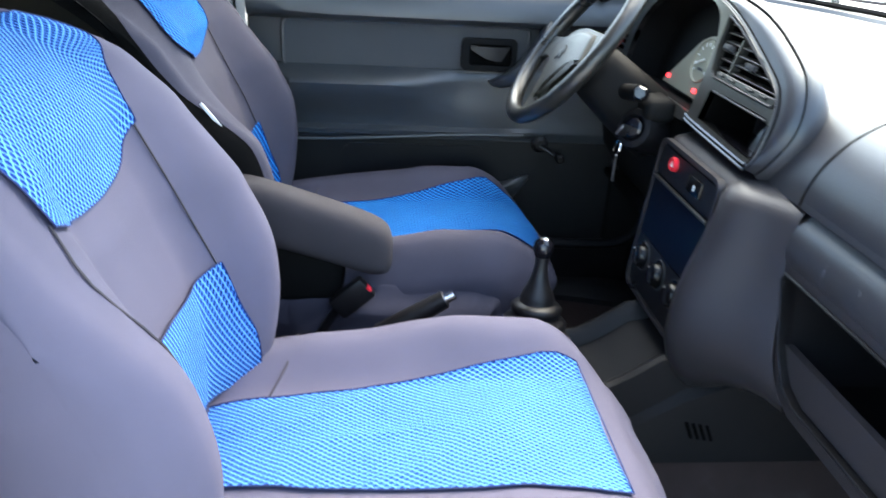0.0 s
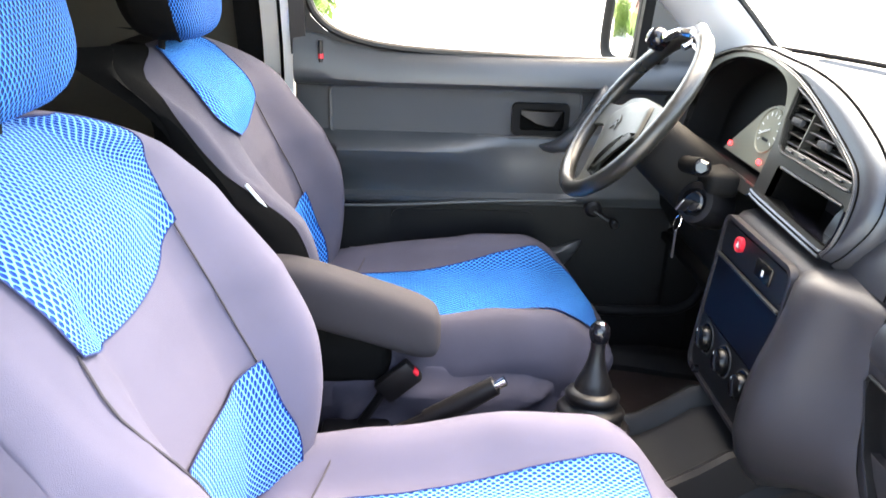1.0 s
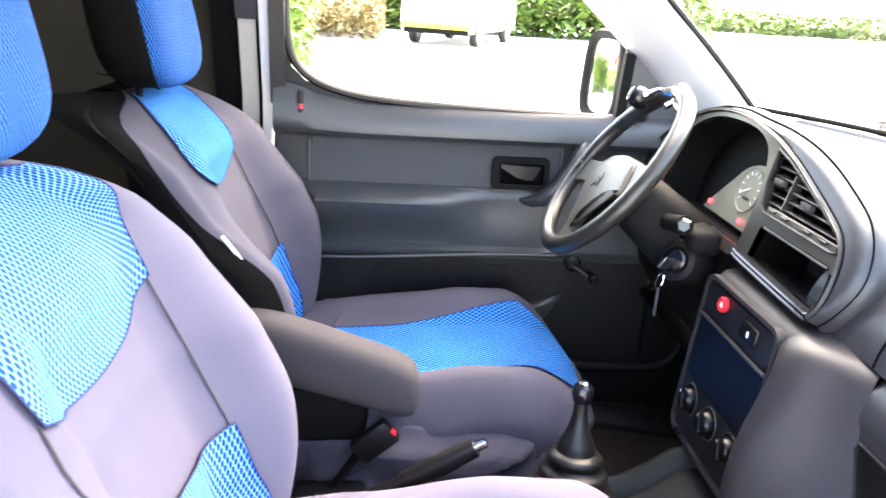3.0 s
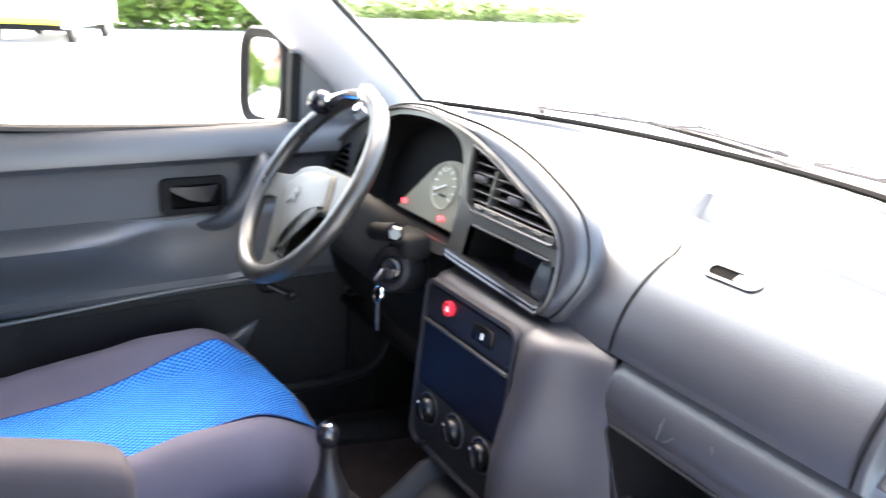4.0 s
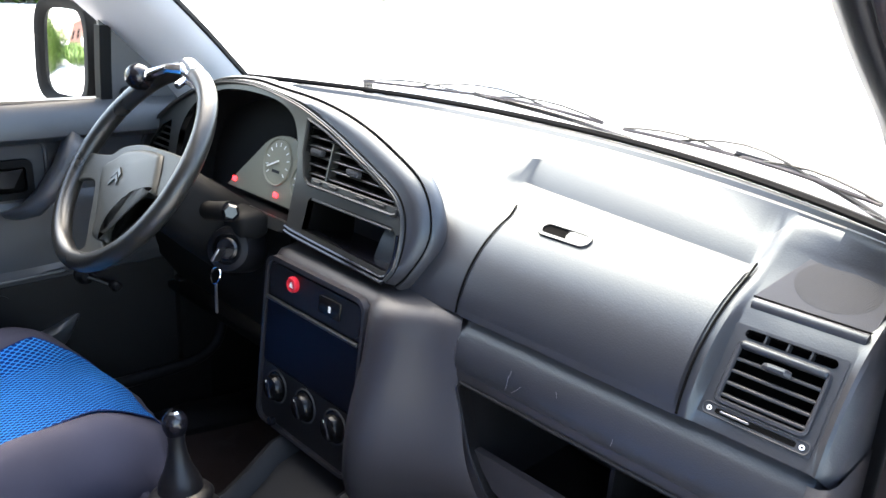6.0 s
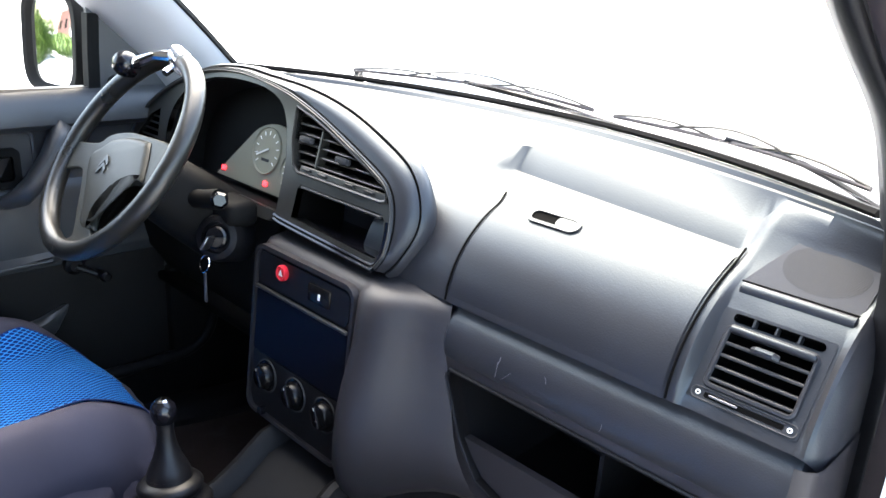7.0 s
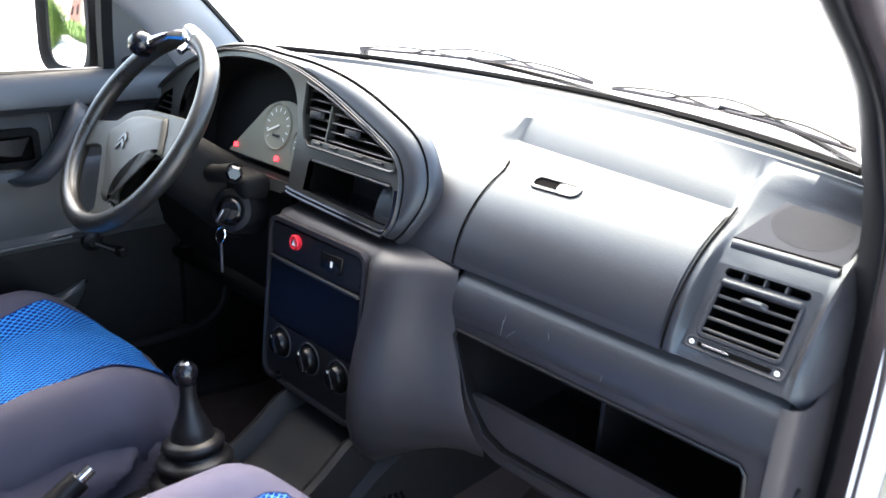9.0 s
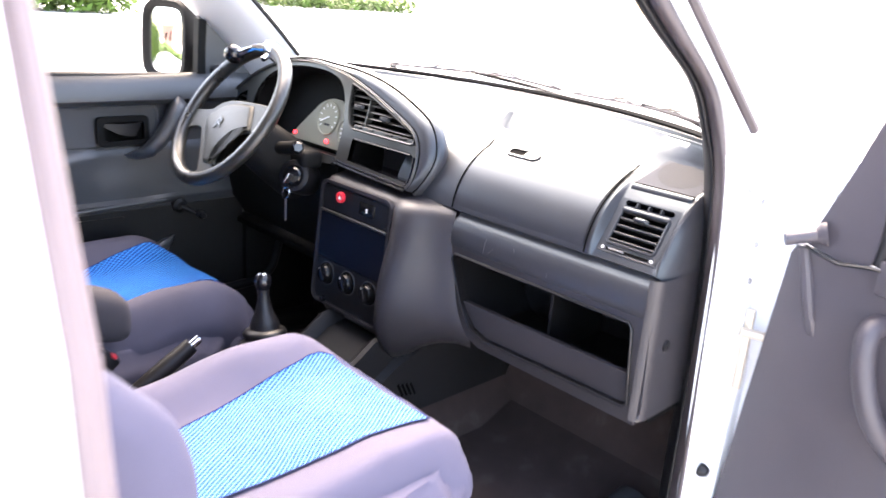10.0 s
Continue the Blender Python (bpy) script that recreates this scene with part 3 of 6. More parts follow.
    # speaker grille near the screen corner
    ang = math.degrees(math.atan2(1.194 - 1.1535, 0.905 - 0.852))
    m = Matrix.Translation((0.610, 0.88, 1.1725)) @ pose(0, 0, 0, ang, 0, 0)
    sp = part("speaker_cover", plate([(-0.062, -0.036), (0.058, -0.036), (0.0605, 0.034), (0.057, 0.043), (0.050, 0.0465), (-0.012, 0.0465), (-0.020, 0.0445), (-0.027, 0.039)], [], 0.006, m @ Matrix.Translation((0, 0, 0.002))), MESHGRILLE, d, "speaker cover with an oval grille")
    bm = bmesh.new()
    for i in range(-17, 18):
        w = 0.043 * math.sqrt(max(0, 1 - (i / 17.6) ** 2))
        box(-w, w, i * 0.0018 - 0.0004, i * 0.0018 + 0.0004, 0.0015, 0.0023, bm=bm, m=m @ Matrix.Translation((0.008, 0.004, 0)))
        box(i * 0.0024 - 0.0004, i * 0.0024 + 0.0004, -w * 0.70, w * 0.70, 0.0015, 0.0021, bm=bm, m=m @ Matrix.Translation((0.008, 0.004, 0)))
    part("grille", bm, GRILLE, sp, "fine dark speaker mesh", 0)
    part("lip_groove", tube([m @ Vector((x, -0.0365, 0.0015)) for x in (-0.062, 0.06)], 0.0016, 6), DARK, sp)
    part("cover_lip", tube([m @ Vector((x, -0.0455, 0.0)) for x in (-0.060, -0.058, 0.056, 0.058)], [0.004, 0.0078, 0.0078, 0.004], 14), DASH, sp)
    return d


dashboard()


def slat_row(frame_part, m, x0, x1, z, depth, tilt, name="slat", thick=0.0035, mat=None):
    """One louvre between x0 and x1 in the vent's own plane."""
    bm = box(x0, x1, -thick / 2, thick / 2, -depth, 0, 0.001, 1, m=m @ Matrix.Translation((0, z, -0.006)) @ pose(0, 0, 0, tilt, 0, 0))
    return part(name, bm, mat or BLACK, frame_part)


def side_vent():
    """The louvred vent at the passenger end of the dashboard, with its slot and slider."""
    v = thing("air_vent", "black louvred air vent set in the grey dashboard end", "air vent", (0.60, 0.80, 1.09), "dashboard vents")
    d = Vector((0, 0.819 - 0.762, 1.128 - 1.048)).normalized()
    ang = math.degrees(math.atan2(d.z, d.y))
    m = Matrix.Translation((0.605, 0.7905, 1.088)) @ pose(0, 0, 0, ang, 0, 0)
    outer = rounded(-0.057, 0.057, -0.051, 0.051, 0.002)
    hole1 = rounded(-0.044, 0.046, -0.033, 0.033, 0.006)
    hole2 = rounded(-0.044, 0.048, 0.0385, 0.0475, 0.0042)
    hole3 = rounded(-0.040, 0.042, -0.0465, -0.0405, 0.002)
    part("frame", plate(outer, [hole1, hole2, hole3], 0.006, m @ Matrix.Translation((0, 0, 0.0008))), DASH, v, "grey vent surround")
    # duct and slot walls have their inner shade painted on
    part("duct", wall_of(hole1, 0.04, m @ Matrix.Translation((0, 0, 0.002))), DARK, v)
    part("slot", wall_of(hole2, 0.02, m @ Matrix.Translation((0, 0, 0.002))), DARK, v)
    for x in (-0.023, 0.0, 0.023):
        part("slot_rib", box(x - 0.001, x + 0.001, 0.0385, 0.0475, -0.01, 0.001, m=m), DASH, v)
    part("rim", tube([m @ Vector((a, b, 0.001)) for a, b in hole1], 0.003, 6, close=True), DASH, v)
    for i in range(5):
        z = -0.026 + i * 0.0135
        slat_row(v, m @ Matrix.Translation((0, 0, 0.007)), -0.043, 0.045, z, 0.020, 12, thick=0.0035, mat=SLAT)
    part("brow", box(-0.043, 0.045, 0.0265, 0.034, -0.006, 0.006, 0.003, 3, m=m), DASH, v, "rounded upper edge of the louvres")
    part("thumb_tab", tube([m @ Vector(q) for q in ((-0.012, 0.0165, 0.003), (-0.008, 0.0165, 0.007), (0.008, 0.0165, 0.007), (0.012, 0.0165, 0.003))], 0.004, 8), DASH, v, "grey thumb tab")
    part("slider_track", box(-0.040, 0.042, -0.046, -0.041, -0.004, 0.0005, m=m), DARK, v)
    part("slider_edge", tube([m @ Vector((a, b, 0.001)) for a, b in rounded(-0.053, 0.055, -0.0495, -0.0375, 0.0055)], 0.0011, 5, close=True), SLAT, v)
    part("slider", box(-0.034, -0.004, -0.0445, -0.0425, 0.0, 0.005, 0.001, 1, m=m), GREY, v)
    for x in (-0.046, 0.048):
        part("symbol_ring", tube([m @ Vector((x + 0.0020 * math.cos(a), -0.0435 + 0.0020 * math.sin(a), 0.0014)) for a in np.linspace(0, 2 * math.pi, 17)[:-1]], 0.0008, 5, close=True), MARK, v)
    return v


side_vent()


# ---- instrument pod ----
POD = Matrix.Translation((0, 0.728, 1.05)) @ pose(0, 0, 0, 90 - 15.1, 0, 0)   # x along the car's width, y up the face, z towards the seats
UP = 1 / math.cos(radians(15.1))


def fz(z):
    return (z - 1.05) * UP


ARCH = [(-0.69, 1.06), (-0.689, 1.108), (-0.640, 1.160), (-0.576, 1.202), (-0.511, 1.231), (-0.436, 1.2525), (-0.345, 1.261), (-0.273, 1.2575), (-0.204, 1.249), (-0.154, 1.239), (-0.09, 1.2215), (-0.01, 1.1945), (0.060, 1.1685), (0.086, 1.152), (0.100, 1.130), (0.106, 1.10), (0.104, 1.07), (0.093, 1.052)]
VENT_EDGE = [(-0.160, 1.2325), (-0.111, 1.2215), (-0.071, 1.2095), (-0.01, 1.190), (0.035, 1.1745), (0.073, 1.160), (0.084, 1.150), (0.083, 1.1405), (0.074, 1.1375), (-0.123, 1.1375), (-0.138, 1.146), (-0.154, 1.184)]


def vent_right(z):
    return lerp([(1.139, 0.084), (1.150, 0.084), (1.160, 0.073), (1.1745, 0.035), (1.190, -0.01), (1.2095, -0.071), (1.2215, -0.111), (1.2325, -0.160)], z)


def vent_left(z):
    return lerp([(1.1375, -0.123), (1.146, -0.138), (1.184, -0.154), (1.2325, -0.160)], z)


def instrument_pod():
    p = thing("instrument_pod", "grey hooded instrument binnacle with lit red warning lamps", "instrument panel", (-0.3, 0.8, 1.05))
    arch = [(v.x, v.y) for v in curve_pts([(x, fz(z), 0) for x, z in ARCH], 4)]
    bottom = [(0.093, fz(1.052)), (-0.156, fz(1.062)), (-0.175, fz(1.05)), (-0.30, fz(1.045)), (-0.69, fz(1.03))]
    outer = arch + bottom[1:]
    cl = [(v.x, v.y) for v in curve_pts([(x, fz(z), 0) for x, z in ((-0.545, 1.07), (-0.555, 1.15), (-0.52, 1.205), (-0.45, 1.238), (-0.376, 1.250), (-0.285, 1.2505), (-0.235, 1.243), (-0.203, 1.229), (-0.183, 1.205), (-0.170, 1.175), (-0.162, 1.14), (-0.160, 1.068))], 3)]
    vent = [(x, fz(z)) for x, z in VENT_EDGE]
    slot = [(-0.118, fz(1.114)), (-0.112, fz(1.120)), (0.078, fz(1.122)), (0.086, fz(1.117)), (0.094, fz(1.085)), (0.089, fz(1.065)), (0.083, fz(1.0615)), (-0.118, fz(1.069))]
    lv = [(-0.665, fz(1.085)), (-0.665, fz(1.110)), (-0.630, fz(1.148)), (-0.595, fz(1.165)), (-0.580, fz(1.085))]
    part("bezel", plate(outer, [cl, vent, slot, lv], 0.012, POD), BEZEL, p, "grey plastic bezel")
    # hood: a narrow rim, a rounded band that widens towards the passenger, a groove, then the pad
    def outward(i):
        a, b = arch[max(0, i - 1)], arch[min(len(arch) - 1, i + 1)]
        d = Vector((b[0] - a[0], b[1] - a[1])).normalized()
        return Vector((-d.y, d.x))

    def band(off, dep, grow=1.0):
        ring = []
        for i, (a, b) in enumerate(arch):
            k = smooth01((a + 0.30) / 0.30) * smooth01((b - fz(1.05)) / 0.08)
            o = outward(i) * (off + grow * 0.027 * k)
            ring.append(POD @ Vector((a + o.x, b + o.y, dep - 0.004 * k * grow)))
        return ring
    rings = [band(0.0, 0.0, 0.0), band(0.001, 0.005, 0.0), band(0.004, 0.006, 0.0), band(0.006, 0.003, 0.06), band(0.006, 0.005, 0.35), band(0.007, 0.002, 0.75), band(0.008, -0.004, 1.0), band(0.0105, -0.012, 1.0)]
    part("hood", loft(rings, False, False), DASH, p, "soft grey rolled edge of the hood", 60)
    rings = [band(0.0112, -0.012, 1.0), band(0.014, -0.010, 1.0), band(0.017, -0.014, 1.02), band(0.019, -0.03, 1.05)]
    for dep, k, drop in ((-0.07, 1.06, 0.002), (-0.12, 1.05, 0.010), (-0.24, 0.97, 0.028)):
        c = Vector((-0.28, fz(1.10), 0))
        rings.append([POD @ Vector((c.x + (a - c.x) * k, c.y + (b - c.y) * k - drop, dep)) for a, b in arch])
    part("hood_top", loft(rings, False, False), DASH, p, "grained grey hood", 60)
    part("rim", tube(band(0.0005, 0.005, 0.0), 0.0018, 6), BEZEL, p, "worn grey rim of the hood", 60)
    part("rim_groove", tube(band(0.0052, 0.0035, 0.05), 0.0016, 6), DARK, p, "", 60)
    part("pad_groove", tube(band(0.0108, -0.012, 1.0), 0.0022, 6), DARK, p, "dark joint between hood and pad", 60)
    part("cluster_well", wall_of(cl, 0.085, POD), MATTE, p, "dark recess of the gauges")
    # gauge carrier low in the well
    back = POD @ Matrix.Translation((0, 0.0148, -0.055))
    carrier = [(v.x, v.y) for v in curve_pts([(x, fz(z), 0) for x, z in ((-0.43, 1.066), (-0.405, 1.092), (-0.36, 1.135), (-0.325, 1.166), (-0.275, 1.180), (-0.225, 1.168), (-0.185, 1.12), (-0.175, 1.066))], 3)]
    part("well_ledge", box(-0.43, -0.168, -0.055, -0.004, fz(1.058), fz(1.0635), 0.002, 1, m=POD @ Matrix(((1, 0, 0, 0), (0, 0, 1, 0), (0, 1, 0, 0), (0, 0, 0, 1)))), CARRIER, p, "olive-grey ledge below the gauges")
    car = part("gauge_carrier", plate(carrier, [], 0.006, back @ Matrix.Translation((0, 0, 0.006))), CARRIER, p, "olive-grey gauge carrier")
    for cx, cz, r in ((-0.288, 1.133, 0.039), (-0.205, 1.112, 0.030)):
        m = back @ Matrix.Translation((cx, fz(cz), 0.006))
        part("dial", lathe([(0.0, 0.0005), (r, 0.0005), (r + 0.002, 0.003), (r + 0.003, 0.0)], 32, m), DIAL, car)
        for k in range(11):
            a = radians(220 - k * 26)
            bm = box(-0.0035, 0.0035, -0.0009, 0.0009, 0.0008, 0.0016, m=m @ Matrix.Rotation(a, 4, "Z") @ Matrix.Translation((r - 0.008, 0, 0)))
            part("tick", bm, MARK, car)
        part("needle", box(-0.008, r - 0.012, -0.0012, 0.0012, 0.003, 0.005, m=m @ Matrix.Rotation(radians(205), 4, "Z")), MARK, car)
        part("odometer_bar", box(-0.011, 0.011, -0.019, -0.014, 0.0008, 0.0016, m=m), BLACK, car)
    for x, z in ((-0.410, 1.080), (-0.273, 1.079)):
        part("warning_lamp", box(x - 0.006, x + 0.006, fz(z) - 0.004, fz(z) + 0.004, 0.006, 0.0085, 0.001, 1, m=back), REDLAMP, car, "lit red warning lamp")
    # storage slot beside the gauges, shade painted black on its walls
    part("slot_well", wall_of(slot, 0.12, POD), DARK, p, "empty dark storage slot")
    lip = [POD @ Vector((a, fz(b), 0.003)) for a, b in ((-0.158, 1.064), (-0.12, 1.0605), (0.07, 1.0535), (0.086, 1.054), (0.095, 1.060), (0.1005, 1.085), (0.097, 1.115))]
    part("slot_lip", tube(curve_pts(lip, 3), 0.0030, 6), GLOSS, p, "glossy black lip of the slot")
    part("slot_lip", tube([q + Vector((0, -0.001, -0.007)) for q in curve_pts(lip[:5], 3)], 0.0030, 6), GLOSS, p)
    part("slot_floor", loft([[POD @ Vector((x, fz(1.0685) + dz, d)) for x in (-0.117, 0.088)] for d, dz in ((-0.001, -0.004), (-0.05, 0.003), (-0.119, 0.006))], False, False), GLOSS, p)
    part("slot_brow", tube([POD @ Vector((x, fz(1.118), 0.0)) for x in (-0.108, 0.08)], 0.0022, 6), BEZEL, p)
    return p


instrument_pod()


def pod_vent():
    v = thing("air_vent", "grey louvred centre air vent beside the gauges", "air vent", (-0.07, 0.78, 1.17), "dashboard vents")
    loop = [(x, fz(z)) for x, z in VENT_EDGE]
    part("duct", wall_of(loop, 0.04, POD @ Matrix.Translation((0, 0, -0.002))), DARK, v)
    part("rim", tube([POD @ Vector((a, b, 0.002)) for a, b in loop], 0.0028, 6, close=True), BEZEL, v)
    for i in range(6):
        z = 1.1535 + i * 0.0137
        slat_row(v, POD, vent_left(z) + 0.002, vent_right(z) - 0.003, fz(z), 0.016, 14, thick=0.0030, mat=BEZEL)
    part("divider", box(-0.0925, -0.0895, fz(1.150), fz(1.206), -0.02, -0.003, m=POD), BEZEL, v)
    for x, z in ((-0.125, 1.1875), (-0.030, 1.1740)):
        part("thumb_tab", box(x - 0.014, x + 0.014, fz(z) - 0.005, fz(z) + 0.005, -0.008, 0.002, 0.002, 2, m=POD), SLAT, v)
    part("lever_strip", box(-0.124, 0.076, fz(1.1395), fz(1.149), -0.012, -0.001, 0.001, 1, m=POD), BEZEL, v)
    for x in (-0.105, -0.065, 0.0, 0.045):
        part("flap_lever", box(x - 0.010, x + 0.010, fz(1.1425), fz(1.1465), -0.002, 0.003, 0.0012, 1, m=POD), BLACK, v)
    return v


pod_vent()


def outer_vent():
    v = thing("air_vent", "grey louvred air vent near the driver door", "air vent", (-0.62, 0.78, 1.12), "dashboard vents")
    loop = [(-0.665, fz(1.085)), (-0.665, fz(1.110)), (-0.630, fz(1.148)), (-0.595, fz(1.165)), (-0.580, fz(1.085))]
    part("duct", wall_of(loop, 0.03, POD @ Matrix.Translation((0, 0, -0.002))), DARK, v)
    for i in range(5):
        z = 1.095 + i * 0.013
        slat_row(v, POD, lerp([(1.085, -0.665), (1.11, -0.665), (1.148, -0.63), (1.165, -0.595)], z) + 0.002, -0.583, fz(z), 0.014, -8, thick=0.004, mat=BEZEL)
    return v


outer_vent()


# ---- centre panel ----
def centre_panel():
    s = thing("centre_panel", "dark centre panel with hazard button, blank radio slot and heater knobs", "control panel", (-0.03, 0.72, 0.70))
    # bulging body in plan, from the driver side round to the passenger knee
    plan = [(-0.178, 0.80), (-0.176, 0.74), (-0.170, 0.714), (-0.158, 0.703), (-0.140, 0.700), (0.086, 0.700), (0.096, 0.692), (0.108, 0.686), (0.124, 0.685), (0.142, 0.690), (0.158, 0.701), (0.174, 0.714), (0.190, 0.7255), (0.206, 0.7335), (0.218, 0.7385), (0.226, 0.7435)]
    rings = []
    for z, k, fy in ((0.672, 0.80, 0.05), (0.685, 0.90, 0.02), (0.71, 0.97, 0.004), (0.74, 0.99, -0.006), (0.78, 1.0, -0.012), (0.82, 1.0, -0.010), (0.86, 1.0, -0.007), (0.90, 1.0, -0.004), (0.93, 1.0, -0.002), (0.96, 1.0, 0.0), (0.985, 1.0, 0.001), (1.012, 0.99, 0.004), (1.026, 0.97, 0.014), (1.034, 0.93, 0.035), (1.040, 0.9, 0.06)):
        bulge = lerp([(0.67, 0.004), (0.70, 0.014), (0.74, 0.024), (0.80, 0.029), (0.86, 0.028), (0.90, 0.022), (0.95, 0.010), (1.0, 0.0)], z)
        ring = []
        for x, y in plan:
            zp = z if z > 0.955 else 0.955 - (0.955 - z) * (1 - 0.28 * smooth01((x - 0.12) / 0.09))
            spread = lerp([(0.75, 0.085), (0.776, 0.078), (0.788, 0.062), (0.815, 0.043), (0.86, 0.025), (0.90, 0.016), (0.95, 0.004), (0.97, 0.0)], zp)
            inward = bulge * smooth01((x - 0.084) / 0.026) * (1 - smooth01((x - 0.125) / 0.10))
            ring.append(Vector((0.03 + (x - 0.03) * k + spread * smooth01((x - 0.14) / 0.09), y + fy * (1 - (y - 0.70) / 0.1) - inward, zp)))
        rings.append(ring)
    part("body", loft(rings, False, False), DASH_LOW, s, "bulging dark grey plastic housing", 60)
    FACE = Matrix.Translation((-0.04, 0.700, 0.99)) @ pose(0, 0, 0, 90 - 5.2, 0, 0) @ Matrix.Translation((0, 0, 0.004))

    def g(z):
        return (z - 0.99) * 1.004
    rim = rounded(-0.119, 0.130, g(0.740), g(1.026), 0.022, 6)
    part("frame", plate(rim, [rounded(-0.113, 0.124, g(0.746), g(1.019), 0.018, 6)], 0.012, FACE @ Matrix.Translation((0, 0, 0.004))), DASH_LOW, s, "dark grey panel frame")
    part("backing", plate(rounded(-0.112, 0.123, g(0.747), g(1.018), 0.017, 6), [], 0.004, FACE @ Matrix.Translation((0, 0, -0.002))), BLACK, s)
    part("switch_strip", plate(rounded(-0.108, 0.120, g(0.963), g(1.014), 0.013), [], 0.004, FACE @ Matrix.Translation((0, 0, 0.002))), BLACK, s)
    part("crossbar", box(-0.111, 0.121, g(0.953), g(0.959), 0, 0.006, 0.0015, 1, m=FACE), BEZEL, s)
    part("blank_panel", plate(rounded(-0.109, 0.120, g(0.848), g(0.951), 0.004), [], 0.004, FACE @ Matrix.Translation((0, 0, 0.0015))), BLUEBLACK, s, "blue-black blank radio panel")
    hz = FACE @ Matrix.Translation((-0.040, g(0.9965), 0.002))
    b = part("hazard_button", lathe([(0.0125, 0), (0.0125, 0.006), (0.0105, 0.008), (0.008, 0.006), (0.0, 0.006)], 24, hz), RED, s, "round red hazard button")
    part("triangle", plate([(-0.005, -0.004), (0.005, -0.004), (0, 0.005)], [], 0.001, hz @ Matrix.Translation((0, 0, 0.0075))), MARK, b)
    lk = part("lock_button", box(0.026, 0.078, g(0.976), g(1.004), 0.0, 0.006, 0.003, 2, m=FACE), KNOB, s, "black door-lock button")
    part("padlock_mark", box(0.0525, 0.0575, g(0.984), g(0.993), 0.006, 0.0068, m=FACE), MARK, lk)
    part("heater_plate", plate(rounded(-0.109, 0.120, g(0.764), g(0.845), 0.006), [], 0.004, FACE @ Matrix.Translation((0, 0, 0.001))), BLACK, s)
    for x in (-0.066, 0.012, 0.088):
        mk = FACE @ Matrix.Translation((x, g(0.814), 0.001))
        k = part("heater_knob", lathe([(0.025, 0), (0.025, 0.002), (0.0215, 0.003), (0.0205, 0.011), (0.018, 0.015), (0.012, 0.017), (0, 0.0175)], 24, mk), KNOB, s, "round black heater knob")
        part("grip", box(-0.003, 0.003, -0.016, 0.016, 0.014, 0.019, 0.001, 1, m=mk @ pose(0, 0, 0, 0, 0, 25)), GLOSS, k)
        part("pointer", box(-0.0006, 0.0006, 0.011, 0.015, 0.019, 0.0194, m=mk @ pose(0, 0, 0, 0, 0, 25)), MARK, k)
        part("ring", tube([mk @ Vector((0.027 * math.cos(a), 0.027 * math.sin(a), 0.002)) for a in np.linspace(0, 2 * math.pi, 25)[:-1]], 0.0014, 5, close=True), SLAT, k)
    part("small_knob", lathe([(0.007, 0), (0.007, 0.008), (0.004, 0.010), (0, 0.010)], 12, FACE @ Matrix.Translation((-0.066, g(0.7535), 0.004))), GLOSS, s)
    return s


centre_panel()


def tunnel_console():
    c = thing("tunnel_console", "grey plastic tray console over the gearbox tunnel", "console", (0, 0.6, 0.5))
    # tray floor running down from the panel with two raised walls
    path = [(0.80, 0.715), (0.70, 0.710), (0.655, 0.700), (0.61, 0.668), (0.57, 0.645), (0.54, 0.640)]
    rings = []
    for y, z in path:
        rings.append([Vector((x, y, zz)) for x, zz in ((-0.115, 0.50), (-0.095, z + 0.026), (-0.085, z + 0.030), (-0.075, z + 0.024), (-0.065, z), (0.075, z), (0.085, z + 0.024), (0.095, z + 0.030), (0.105, z + 0.026), (0.120, 0.50))])
    part("tray", loft(rings, False, False), TRAY, c, "grey tray with raised edges", 40)
    part("front_wall", box(-0.085, 0.09, 0.53, 0.540, 0.56, 0.665, 0.003), TRAY, c)
    rings = []
    for y, z in ((0.532, 0.650), (0.40, 0.645), (0.32, 0.620), (0.10, 0.585), (-0.25, 0.58)):
        rings.append([Vector((x, y, zz)) for x, zz in ((-0.12, 0.48), (-0.11, z), (-0.09, z + 0.008), (0.075, z + 0.008), (0.095, z), (0.105, 0.48))])
    part("rear_cover", loft(rings, False, False), TRAY, c, "dark tunnel cover", 40)
    # foot-well side cheeks with air slots
    rings = []
    for y, zt in ((1.1, 0.74), (0.80, 0.72), (0.70, 0.68), (0.62, 0.63), (0.56, 0.58)):
        rings.append([Vector((0.10, y, zt)), Vector((0.125, y, zt - 0.02)), Vector((0.138, y + 0.02, min(0.545, zt - 0.03)))])
    cheek = part("cheek", loft(rings, False, False), TRAY, c, "grey side cheek of the console")
    for i in range(4):
        y = 0.705 + i * 0.012
        part("air_slot", tube([(0.131, y, 0.622 - i * 0.002), (0.134, y + 0.012, 0.594 - i * 0.002)], 0.003, 6), DARK, cheek)
    rings = [[Vector((-0.12, y, zt)), Vector((-0.14, y, zt - 0.02)), Vector((-0.165, y + 0.02, FLOOR_Z))] for y, zt in ((1.1, 0.74), (0.80, 0.72), (0.70, 0.68), (0.62, 0.63), (0.56, 0.58))]
    part("cheek", loft(rings, False, False), TRAY, c)
    return c


tunnel_console()


